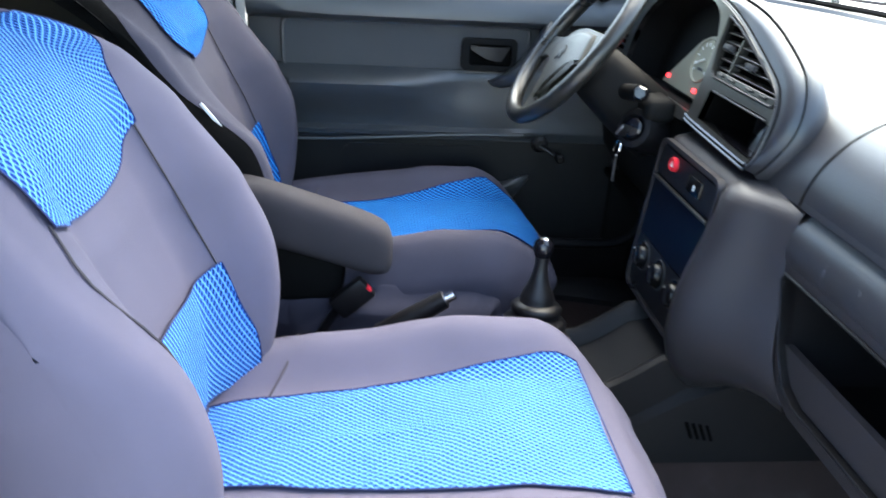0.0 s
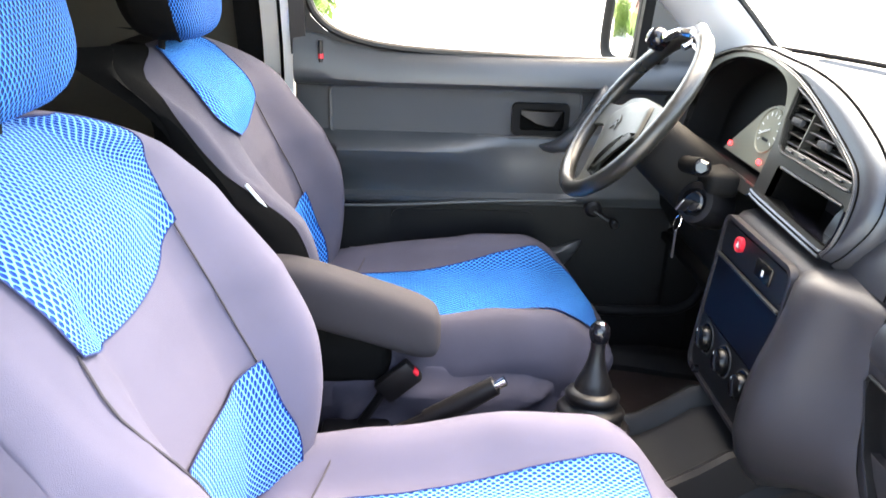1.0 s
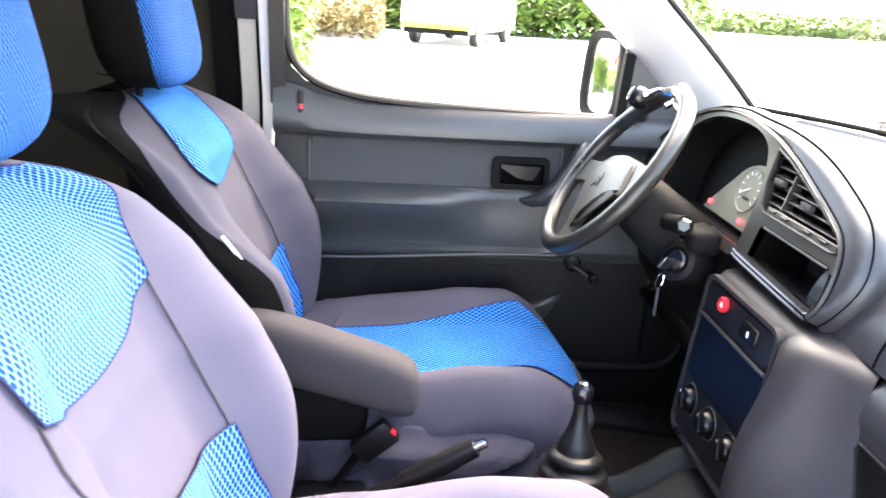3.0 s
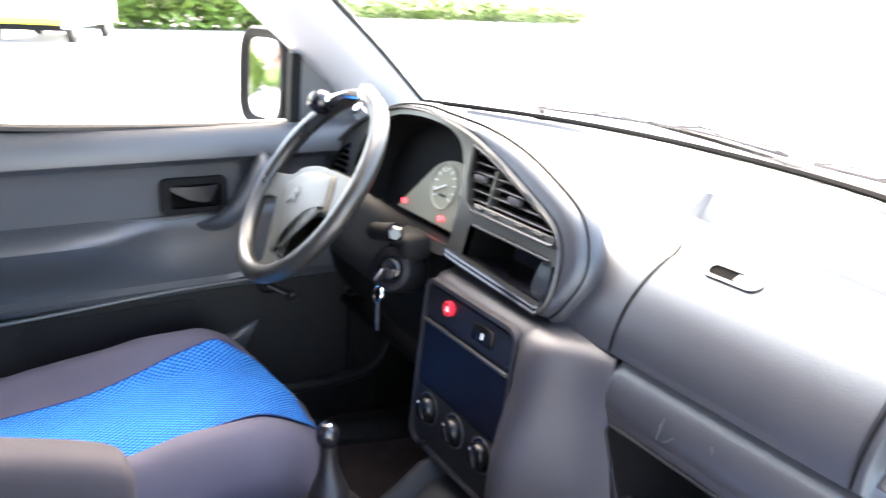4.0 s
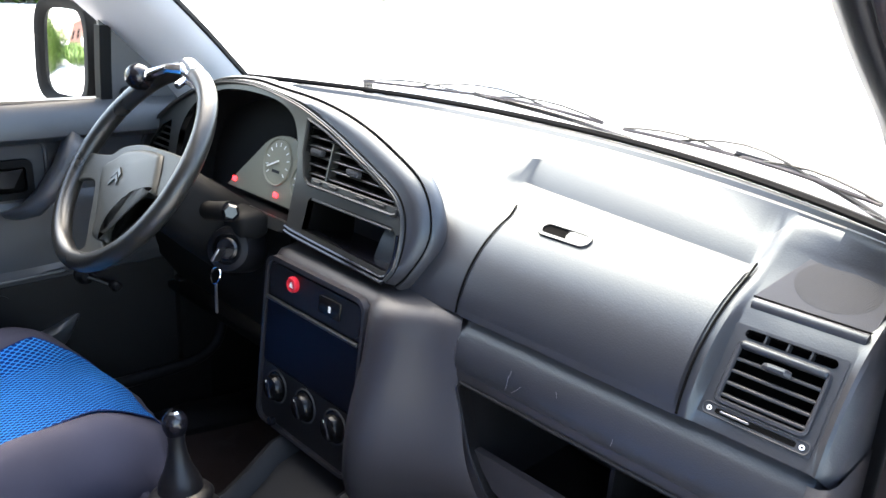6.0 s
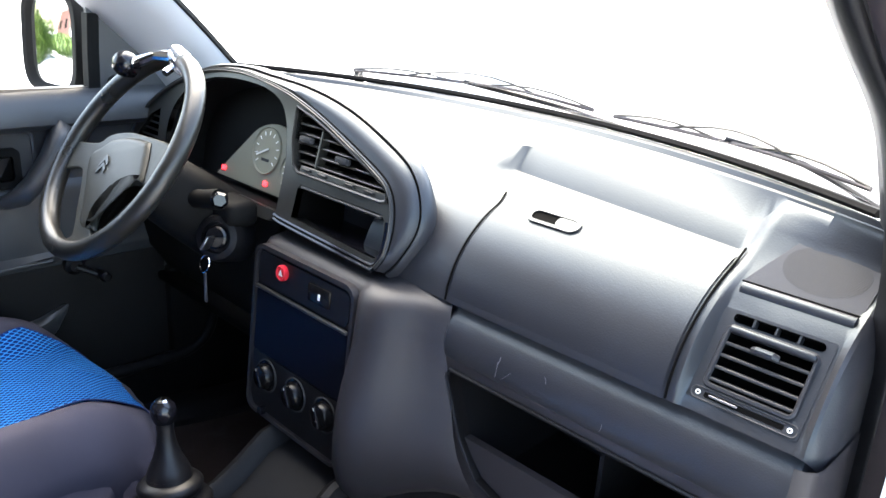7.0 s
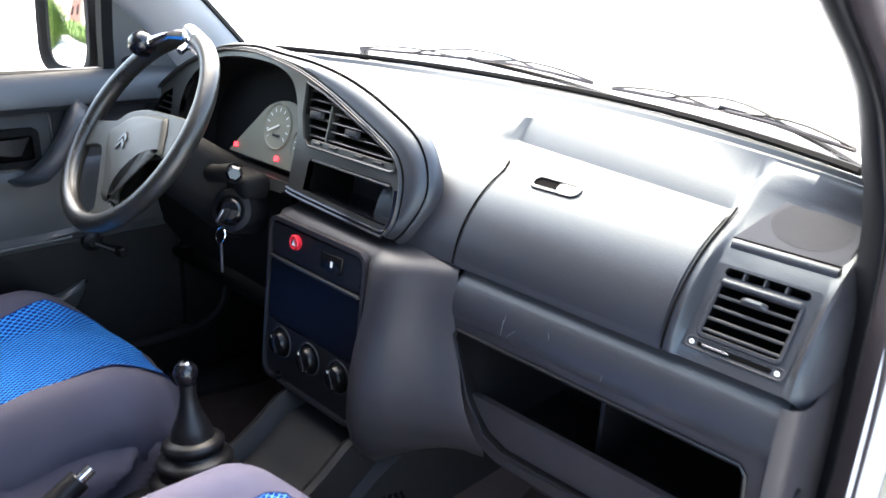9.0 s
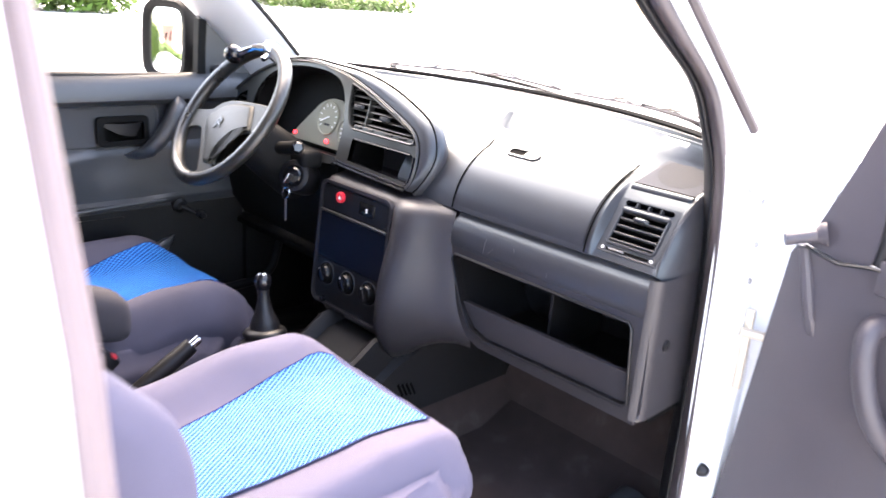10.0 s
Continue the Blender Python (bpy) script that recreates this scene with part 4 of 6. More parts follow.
def gear_lever():
    g = thing("gear_lever", "gear lever with glossy black knob and ribbed rubber gaiter", "gear lever", (-0.03, 0.47, 0.61))
    base, top = Vector((-0.016, 0.468, 0.650)), Vector((-0.047, 0.476, 0.860))
    m = Matrix.Translation(base) @ (top - base).to_track_quat("Z", "Y").to_matrix().to_4x4()
    prof = [(0.082, 0.0)]
    for r, z in ((0.076, 0.004), (0.066, 0.033), (0.055, 0.061), (0.044, 0.087)):
        prof += [(r - 0.004, z), (r, z + 0.006), (r + 0.001, z + 0.013), (r - 0.004, z + 0.019), (r - 0.013, z + 0.022)]
    prof += [(0.030, 0.114), (0.0, 0.116)]
    part("gaiter", lathe(prof, 28, m), BLACK, g, "ribbed black rubber gaiter", 50)
    part("shaft", lathe([(0.030, 0.106), (0.030, 0.118), (0.026, 0.128), (0.019, 0.143), (0.0140, 0.160), (0.0115, 0.178), (0.0125, 0.19)], 20, m), BLACK, g, "tapered black shaft")
    part("knob", lathe([(0.009, 0.186), (0.013, 0.191), (0.0165, 0.200), (0.0175, 0.208), (0.0155, 0.217), (0.009, 0.2235), (0, 0.225)], 24, m), GLOSS, g, "glossy black ball knob")
    part("cap", lathe([(0.0105, 0.2225), (0.008, 0.2255), (0, 0.2265)], 20, m), CHROME, g, "bright cap")
    return g


gear_lever()


def handbrake():
    h = thing("handbrake", "black handbrake lever with a chrome button", "handbrake", (-0.03, 0.15, 0.58))
    part("lever", tube(curve_pts([(-0.035, 0.05, 0.62), (-0.035, 0.15, 0.665), (-0.035, 0.24, 0.715), (-0.034, 0.305, 0.755)], 4), [0.012] * 9 + [0.015] * 4, 10), BLACK, h)
    part("grip", tube([(-0.035, 0.20, 0.693), (-0.034, 0.26, 0.727), (-0.034, 0.312, 0.760)], [0.015, 0.018, 0.016], 12), BLACK, h)
    part("button", tube([(-0.034, 0.312, 0.760), (-0.034, 0.328, 0.770)], 0.009, 12), CHROME, h, "chrome push button")
    part("bracket", box(-0.06, -0.01, 0.0, 0.10, 0.575, 0.63, 0.006), BLACK, h)
    part("link_rod", tube([(-0.02, 0.02, 0.60), (-0.02, 0.24, 0.615)], 0.004, 8), STEEL, h, "bright steel rod")
    return h


handbrake()


# ---- steering ----
WC = Vector((-0.336, 0.580, 1.138))
WT = 36.5
WM = Matrix.Translation(WC) @ pose(0, 0, 0, 90 - WT, 0, -2.9)     # z towards the driver, y up the rim


def steering_wheel():
    w = thing("steering_wheel", "worn dark grey steering wheel with a pale airbag cover", "steering wheel", WC)
    R = 0.172
    ring = [WM @ Vector((R * math.cos(a), R * math.sin(a), 0.02)) for a in np.linspace(0, 2 * math.pi, 65)[:-1]]
    part("rim", tube(ring, 0.0155, 14, close=True), WHEEL, w, "smooth worn rim", 60)
    # spoke plate turned a little anticlockwise, with a padded cover over its middle
    arms = [(-0.169, -0.021), (-0.12, -0.014), (-0.079, -0.004), (-0.057, 0.015), (-0.009, 0.03), (0.042, 0.035), (0.09, 0.038), (0.13, 0.039), (0.164, 0.039), (0.167, -0.004), (0.136, -0.021), (0.114, -0.028), (0.088, -0.032), (0.067, -0.041), (0.051, -0.052), (0.038, -0.07), (0.033, -0.088), (0.035, -0.105), (0.055, -0.126), (0.084, -0.14), (0.063, -0.158), (0.016, -0.169), (-0.004, -0.168), (0.019, -0.149), (0.005, -0.129), (-0.022, -0.104), (-0.05, -0.077), (-0.085, -0.051), (-0.132, -0.06), (-0.154, -0.072), (-0.146, -0.087)]
    loop = [(v.x, v.y) for v in curve_pts([(a, b, 0) for a, b in arms + arms[:1]], 3)][:-1]
    part("spoke_plate", plate(loop, [], 0.007, WM @ Matrix.Translation((0, 0, 0.0195))), HUB, w, "olive-grey spokes", 30)
    part("spoke_edge", tube([WM @ Vector((a, b, 0.0155)) for a, b in loop], 0.0042, 8, close=True), HUB, w, "", 60)
    cov = [(-0.073, -0.014), (-0.057, -0.003), (-0.037, 0.014), (0.01, 0.029), (0.06, 0.034), (0.081, 0.032), (0.102, 0.01), (0.127, -0.025), (0.105, -0.033), (0.084, -0.041), (0.069, -0.052), (0.057, -0.069), (0.051, -0.088), (0.054, -0.104), (0.069, -0.123), (0.022, -0.128), (-0.004, -0.103), (-0.032, -0.077), (-0.063, -0.05), (-0.078, -0.032)]
    loop = [(v.x, v.y) for v in curve_pts([(a, b, 0) for a, b in cov + cov[:1]], 4)][:-1]
    area = sum(a[0] * b[1] - b[0] * a[1] for a, b in zip(loop, loop[1:] + loop[:1]))

    def inset(d):
        out = []
        for i, p in enumerate(loop):
            t = Vector((loop[(i + 1) % len(loop)][0] - loop[i - 1][0], loop[(i + 1) % len(loop)][1] - loop[i - 1][1])).normalized()
            n = Vector((-t.y, t.x)) * (1 if area > 0 else -1)
            out.append((p[0] + n.x * d, p[1] + n.y * d))
        return out
    rings = [[WM @ Vector((a, b, h)) for a, b in inset(d)] for d, h in ((0.012, 0.006), (0.003, 0.010), (0.0, 0.015), (0.001, 0.0185), (0.0035, 0.0215), (0.008, 0.0245), (0.013, 0.0255))]
    part("airbag_cover", loft(rings), HUB, w, "worn olive-grey airbag cover", 60)
    part("cover_joint", tube([WM @ Vector(q) for q in ((0.081, 0.032, 0.0185), (0.102, 0.01, 0.019), (0.127, -0.025, 0.0185))], 0.0016, 6), DARK, w)
    # emblem: two stacked chevron bars
    for dy in (0.0, -0.012):
        part("emblem_bar", plate([(-0.012, 0.018 + dy), (0, 0.030 + dy), (0.012, 0.018 + dy), (0.012, 0.010 + dy), (0, 0.022 + dy), (-0.012, 0.010 + dy)], [], 0.002, WM @ Matrix.Translation((-0.002, -0.043, 0.0280)) @ pose(0, 0, 0, 0, 0, 15)), BEZEL, w)
    return w


steering_wheel()


def spinner():
    s = thing("spinner_knob", "black steering spinner knob on a chrome clamp at the wheel rim", "spinner knob", WM @ Vector((0, 0.172, 0.02)))
    a = radians(86)
    m = WM @ Matrix.Translation((0.172 * math.cos(a), 0.172 * math.sin(a), 0.02))
    part("clamp", tube([m @ Vector((-0.024, 0.005, 0)), m @ Vector((0.024, -0.006, 0))], 0.0185, 14), CHROME, s, "chrome rim clamp")
    ball = Vector((-0.076, 0.128, 0.050))
    part("stem", tube([m @ Vector((-0.006, -0.004, 0.016)), m @ Vector((-0.02, -0.014, 0.03)), WM @ ball], [0.010, 0.008, 0.010], 10), CHROME, s)
    t = WM @ Matrix.Translation(ball)
    part("ball", lathe([(0.004, -0.018), (0.014, -0.015), (0.020, -0.004), (0.0215, 0.006), (0.018, 0.017), (0.010, 0.0235), (0, 0.025)], 20, t), GLOSS, s, "glossy black ball")
    part("screw", tube([m @ Vector((0.012, -0.018, 0.010)), m @ Vector((0.018, -0.034, 0.018))], 0.006, 8), CHROME, s)
    return s


spinner()


def steering_column():
    c = thing("steering_column", "black steering column shroud with stalk and ignition lock", "steering column", (-0.33, 0.70, 1.05))
    a, b = WM @ Vector((0, -0.012, -0.03)), WM @ Vector((0, -0.02, -0.22))
    d = b - a
    rot = d.to_track_quat("Z", "Y").to_matrix().to_4x4()
    m = Matrix.Translation(a) @ rot
    rings = []
    for h, sx, sy in ((0.0, 0.045, 0.045), (0.02, 0.062, 0.055), (0.10, 0.075, 0.062), (0.19, 0.078, 0.066)):
        rings.append([m @ Vector((sx * math.copysign(abs(math.cos(t)) ** 0.7, math.cos(t)), sy * math.copysign(abs(math.sin(t)) ** 0.7, math.sin(t)), h)) for t in np.linspace(0, 2 * math.pi, 21)[:-1]])
    part("shroud", loft(rings), MATTE, c, "black plastic shroud", 60)
    part("switch_housing", box(-0.33, -0.205, 0.676, 0.735, 1.030, 1.076, 0.016, 3), MATTE, c, "black switch housing")
    part("stalk", tube([(-0.30, 0.650, 1.070), (-0.245, 0.655, 1.080), (-0.205, 0.660, 1.088)], [0.016, 0.015, 0.017], 12), MATTE, c, "black wiper stalk")
    part("stalk_cap", tube([(-0.206, 0.659, 1.088), (-0.196, 0.655, 1.090), (-0.192, 0.653, 1.091)], [0.015, 0.014, 0.010], 6), GLOSS, c, "six-sided stalk end", 20)
    part("stalk", tube([(-0.40, 0.635, 1.085), (-0.47, 0.64, 1.092), (-0.52, 0.645, 1.10)], [0.012, 0.010, 0.011], 12), BLACK, c)
    lm = Matrix.Translation((-0.234, 0.675, 1.014)) @ pose(0, 0, 0, 72, 0, 32)
    lock = part("lock_housing", lathe([(0.040, -0.06), (0.040, 0.0), (0.036, 0.012), (0.026, 0.015), (0.024, 0.006), (0, 0.006)], 24, lm), BLACK, c, "round ignition lock housing")
    part("barrel", lathe([(0.019, 0.006), (0.019, 0.016), (0.016, 0.019), (0, 0.019)], 20, lm), GLOSS, lock)
    return c


steering_column()


def keys():
    k = thing("key", "car key in the ignition with ring and tag", "key", (-0.218, 0.648, 1.02))
    part("bow", box(-0.0025, 0.0025, -0.012, 0.012, -0.016, 0.016, 0.002, 2, m=Matrix.Translation((-0.217, 0.643, 1.016)) @ pose(0, 0, 0, 72, 25, 32)), STEEL, k)
    c = Vector((-0.212, 0.634, 0.984))
    part("ring", tube([c + Vector((0.013 * math.cos(a), 0.004 * math.sin(a), 0.013 * math.sin(a))) for a in np.linspace(0, 2 * math.pi, 21)[:-1]], 0.0013, 6, close=True), CHROME, k)
    part("tag", box(-0.215, -0.209, 0.632, 0.636, 0.918, 0.971, 0.0015, 1), STEEL, k, "hanging key")
    return k


keys()


# ---- seats ----
SIDE = [(0.74, 0.020), (0.80, 0.035), (0.88, 0.040), (0.95, 0.028), (1.02, 0.0), (1.05, -0.012), (1.115, -0.058), (1.15, -0.084), (1.19, -0.140), (1.235, -0.232), (1.25, -0.265)]
REC = [(0.74, 0.060), (0.85, 0.078), (1.0, 0.082), (1.10, 0.065), (1.18, 0.028), (1.235, 0.0), (1.25, 0.0)]
HALF = [(0.74, 0.215), (0.85, 0.240), (1.0, 0.242), (1.10, 0.238), (1.17, 0.228), (1.21, 0.208), (1.235, 0.175), (1.25, 0.13)]
THICK = [(0.74, 0.14), (1.0, 0.13), (1.2, 0.09), (1.25, 0.05)]


SIDE, REC, HALF, THICK = dense(SIDE), dense(REC), dense(HALF), dense(THICK)


BOLSTER = dense([(0.74, 0.010), (0.853, 0.014), (0.90, 0.015), (0.955, 0.017), (1.009, 0.015), (1.06, 0.009), (1.10, 0.007), (1.141, 0.007), (1.173, 0.013), (1.205, 0.034), (1.25, 0.042)])
BOLSTER_WORN = dense([(0.74, 0.0), (0.843, 0.0), (0.927, 0.008), (0.983, 0.015), (1.038, 0.010), (1.094, 0.003), (1.142, 0.003), (1.182, 0.015), (1.25, 0.022)])


def back_front(u, z, lift=0.0):
    """A point of the backrest's front, u from -1 to 1 across."""
    y = lerp(SIDE, z) - lerp(REC, z) * (1 - smooth01((abs(u) - 0.38) / 0.42))
    edge = max(0, (abs(u) - 0.86) / 0.14)
    y -= 0.055 * edge ** 2
    y += lift
    return Vector((u * lerp(HALF, z), y, z))


def panel_uv(bm, axis_u, axis_v):
    uvl = bm.loops.layers.uv.verify()
    for f in bm.faces:
        for lo in f.loops:
            lo[uvl].uv = (axis_u(lo.vert.co), axis_v(lo.vert.co))


CUSH_TOP = [(-0.06, 0.735), (0.0, 0.748), (0.10, 0.755), (0.25, 0.762), (0.38, 0.772), (0.46, 0.770), (0.505, 0.752), (0.53, 0.722), (0.54, 0.69), (0.535, 0.65)]


CUSH_TOP = [(v.x, v.y) for v in curve_pts([(a, b, 0) for a, b in CUSH_TOP], 5)]


def cushion_point(u, s, lift=0.0):
    """A point of the cushion's top, u across, s from 0 (rear) to 1 along the top line and over the front."""
    k = s * (len(CUSH_TOP) - 1)
    i = min(int(k), len(CUSH_TOP) - 2)
    f = k - i
    y = CUSH_TOP[i][0] * (1 - f) + CUSH_TOP[i + 1][0] * f
    z = CUSH_TOP[i][1] * (1 - f) + CUSH_TOP[i + 1][1] * f
    z += 0.058 * smooth01((abs(u) - 0.42) / 0.34) * lerp([(0.0, 0.25), (0.2, 0.6), (0.38, 1.0), (0.5, 0.85), (0.62, 0.35), (0.75, 0.0), (1.0, 0.0)], s)
    edge = max(0, (abs(u) - 0.80) / 0.20)
    z -= 0.085 * edge ** 2.2
    half = 0.242 - 0.04 * smooth01((s - 0.66) / 0.3) - 0.03 * smooth01((0.15 - s) / 0.15)
    y += 0.018 * (1 - abs(u) ** 2) * smooth01((s - 0.5) / 0.3) - 0.03 * smooth01((abs(u) - 0.6) / 0.4) * smooth01((s - 0.6) / 0.2)
    return Vector((u * half, y, z + lift))


def cushion_low(u, s, lift=0.0):
    """The passenger cushion: its outer bolster is lower and narrower."""
    p = cushion_point(u, s, lift)
    if u > 0:
        p.z -= 0.040 * smooth01((u - 0.42) / 0.34) * lerp([(0.0, 0.25), (0.2, 0.6), (0.38, 1.0), (0.5, 0.85), (0.62, 0.35), (0.75, 0.0), (1.0, 0.0)], s)
        p.x *= 0.86
    return p


def lay_out(bm, vv, turn=0.0):
    """Texture coordinates of a cloth panel in metres along its own surface."""
    uvl = bm.loops.layers.uv.verify()
    mid = len(vv[0]) // 2
    up = [0.0]
    for a, b in zip(vv, vv[1:]):
        up.append(up[-1] + (a[mid].co - b[mid].co).length)
    at = {}
    for row, h in zip(vv, up):
        d = [0.0]
        for a, b in zip(row, row[1:]):
            d.append(d[-1] + (a.co - b.co).length)
        for v, x in zip(row, d):
            at[v] = (x - d[mid], h)
    for f in bm.faces:
        for lo in f.loops:
            lo[uvl].uv = at[lo.vert]


def coons(low, top, left, right, n=40, k=30):
    """Points of a panel between four edge lines, in the seat's own (u, v)."""
    def along(line, t):
        p = [Vector((a, b, 0)) for a, b in line]
        d = [0.0]
        for a, b in zip(p, p[1:]):
            d.append(d[-1] + (b - a).length)
        return Vector((float(np.interp(t * d[-1], d, [q.x for q in p])), float(np.interp(t * d[-1], d, [q.y for q in p])), 0))
    low, top, left, right = ([(q.x, q.y) for q in curve_pts([(a, b, 0) for a, b in line], 5)] for line in (low, top, left, right))
    rows = []
    for j in range(k + 1):
        v = j / k
        row = []
        for i in range(n + 1):
            t = i / n
            q = along(low, t) * (1 - v) + along(top, t) * v + along(left, v) * (1 - t) + along(right, v) * t
            q -= along(low, 0) * (1 - t) * (1 - v) + along(low, 1) * t * (1 - v) + along(top, 0) * (1 - t) * v + along(top, 1) * t * v
            row.append((q.x, q.y))
        rows.append(row)
    return rows


def crumple(bm, amount, scale, seed):
    for v in bm.verts:
        v.co += crease(v.co, amount, scale, seed)


def crease(p, amount, scale, seed):
    """Soft unevenness with a few pulled folds in the cloth."""
    q = p * scale + Vector((seed, 0, 0))
    fold = (1 - abs(noise.noise(Vector((p.x * 9 + p.y * 5, p.y * 4 - p.x * 3, p.z * 5 + seed * 7))))) ** 9
    return noise.noise_vector(q) * amount + Vector((0, 0.25, 0.6)) * fold * amount * 0.8


SHOULDER = dense([(0.74, 0.90), (0.95, 0.92), (1.05, 0.93), (1.12, 0.95), (1.16, 0.94), (1.19, 0.88), (1.215, 0.74), (1.235, 0.58), (1.25, 0.46)])


def curve4(rows, n=4):
    """Rows of four numbers refined along a smooth curve."""
    a = curve_pts([r[:3] for r in rows], n)
    b = curve_pts([(r[3], 0, 0) for r in rows], n)
    return [(p.x, p.y, p.z, q.x) for p, q in zip(a, b)]


def seat(xc, driver):
    s = thing("seat", "grey and blue cloth covered driver seat with armrest" if driver else "grey and blue cloth covered front passenger seat", "car seat", (xc, 0.2, FLOOR_Z), "front seats")
    T = Matrix.Translation((xc, 0, 0))
    # the driver seat takes the shaded copies of both cloths
    blue = BLUE_SHADED if driver else BLUE
    grey = FABRIC_SHADED if driver else FABRIC

    def placed(fn, lift=0.0):
        return lambda u, v: T @ fn(u, v, lift)
    # backrest: cloth front, dark sides and back, shade put into the driver's black
    zs = list(np.linspace(0.74, 1.22, 44)) + [1.2275, 1.235, 1.24, 1.245, 1.25]
    us = [-1, -0.98, -0.955, -0.93, -0.90] + list(np.linspace(-0.87, 0.87, 43)) + [0.90, 0.93, 0.955, 0.98, 1]
    lean = Vector((0, -0.022, 0)) if driver else Vector((0, 0, 0))
    T = Matrix.Translation(Vector((xc, 0, 0)) + lean)
    fronts, backs = [], []

    def body_front(u, z, lift=0.0):
        p = back_front(u, z, lift)
        p.y += lerp(BOLSTER_WORN if driver else BOLSTER, z) * smooth01((-u - 0.55) / 0.25)
        p.y -= (0.060 if driver else 0.050) * smooth01((u - 0.45) / 0.4) * smooth01((z - 0.98) / 0.10)
        return p
    for z in zs:
        um = lerp(SHOULDER, z) if driver else 1.0
        front = [T @ body_front(u * um if u > 0 else u, z) for u in us]
        h = lerp(HALF, z)
        yb = lerp(SIDE, z) - lerp(REC, z) - lerp(THICK, z)
        fy = back_front(0.999, z).y
        side = [(h, fy - 0.03, z), (h * 1.01, (fy + yb) / 2, z), (h * 0.95, yb + 0.02, z), (h * 0.6, yb, z)]
        near = [T @ body_front(um + (1 - um) * k / 4, z, -0.001) for k in range(5)]
        fronts.append([T @ Vector((-h, fy - 0.03, z)), T @ Vector((-h * 1.005, fy - 0.012, z))] + front + ([] if driver else [T @ Vector((h, fy - 0.03, z))]))
        backs.append((near if driver else []) + [T @ Vector(q) for q in side] + [T @ Vector((-q[0], q[1], q[2])) for q in reversed(side)])
    bm = loft(fronts, False, False)
    crumple(bm, 0.0024, 5, xc)
    br = part("backrest", bm, grey, s, "grey cloth backrest", 70)
    bm = loft(backs, False, False)
    loft([fronts[-1], [Vector((p.x, p.y - 0.03, p.z + 0.004)) for p in fronts[-1]], [Vector((p.x, backs[-1][-4].y, p.z)) for p in fronts[-1]]], False, False, bm)
    crumple(bm, 0.0024, 5, xc)
    part("back_cover", bm, CLOTH_BLACK_SHADE if driver else FABRIC, s, "cloth sides and back", 60)

    def panel(name_label, rows, fn, mat):
        rows = [tuple(Vector(a).lerp(Vector(b), k / 4)) for a, b in zip(rows, rows[1:]) for k in range(4)] + [rows[-1]]
        seed, amount, scale = xc + 3, 0.005, 9
        bm = bmesh.new()
        at = placed(fn, 0.004)
        vv = [[bm.verts.new(at(u0 + (u1 - u0) * i / 44, v)) for i in range(45)] for v, u0, u1 in rows]
        for a, b in zip(vv, vv[1:]):
            for i in range(44):
                bm.faces.new((a[i], a[i + 1], b[i + 1], b[i]))
        crumple(bm, amount, scale, seed)
        lay_out(bm, vv)
        owner = cu
        pn = part("blue_panel", bm, mat, owner, name_label, 70)
        edge = [placed(fn, 0.005)(u0, v) for v, u0, u1 in rows] + [placed(fn, 0.005)(u1, v) for v, u0, u1 in reversed(rows)]
        edge = [q + crease(q, amount, scale, seed) for q in edge]
        part("piping", tube(edge, 0.0011, 5, close=True), PIPING, owner, "dark blue seam", 60)
        return pn

    def seam(pts, fn, owner, seed, amount, scale):
        line = [placed(fn, 0.0015)(u, v) for u, v in pts]
        line = [q + crease(q, amount, scale, seed) for q in line]
        part("seam", tube(curve_pts(line, 3), 0.0014, 5), FABRIC_DARK, owner)
    def shaped(label, low, top, left, right):
        rows = coons(low, top, left, right)
        at = placed(body_front, 0.006)
        bm = bmesh.new()
        vv = [[bm.verts.new(at(u, z)) for u, z in row] for row in rows]
        for a, b in zip(vv, vv[1:]):
            for i in range(len(a) - 1):
                bm.faces.new((a[i], a[i + 1], b[i + 1], b[i]))
        crumple(bm, 0.0024, 5, xc)
        lay_out(bm, vv)
        part("blue_panel", bm, blue, br, label, 70)
        at = placed(body_front, 0.007)
        edge = [at(*q) for q in rows[0]] + [at(*r[-1]) for r in rows[1:]] + [at(*q) for q in reversed(rows[-1][:-1])] + [at(*r[0]) for r in reversed(rows[1:-1])]
        part("piping", tube([q + crease(q, 0.0024, 5, xc) for q in edge], 0.0010, 5, close=True), PIPING, br, "dark blue seam", 60)
    if driver:
        shaped("bright blue mesh upper panel", [(-0.38, 1.137), (-0.12, 1.118), (0.12, 1.106), (0.34, 1.104)], [(-0.80, 1.246), (-0.4, 1.247), (0.0, 1.247), (0.44, 1.246)], [(-0.38, 1.137), (-0.45, 1.165), (-0.52, 1.192), (-0.68, 1.225), (-0.80, 1.246)], [(0.34, 1.104), (0.60, 1.125), (0.70, 1.152), (0.59, 1.20), (0.44, 1.246)])
    else:
        shaped("bright blue mesh upper panel", [(-0.53, 1.126), (-0.30, 1.093), (0.04, 1.083), (0.34, 1.087), (0.52, 1.097), (0.66, 1.110)], [(-0.86, 1.247), (-0.3, 1.248), (0.3, 1.248), (0.62, 1.247)], [(-0.53, 1.126), (-0.545, 1.154), (-0.67, 1.193), (-0.83, 1.222), (-0.86, 1.247)], [(0.66, 1.110), (0.68, 1.14), (0.67, 1.179), (0.64, 1.215), (0.62, 1.247)])
    k = 0.06 if driver else 0.0
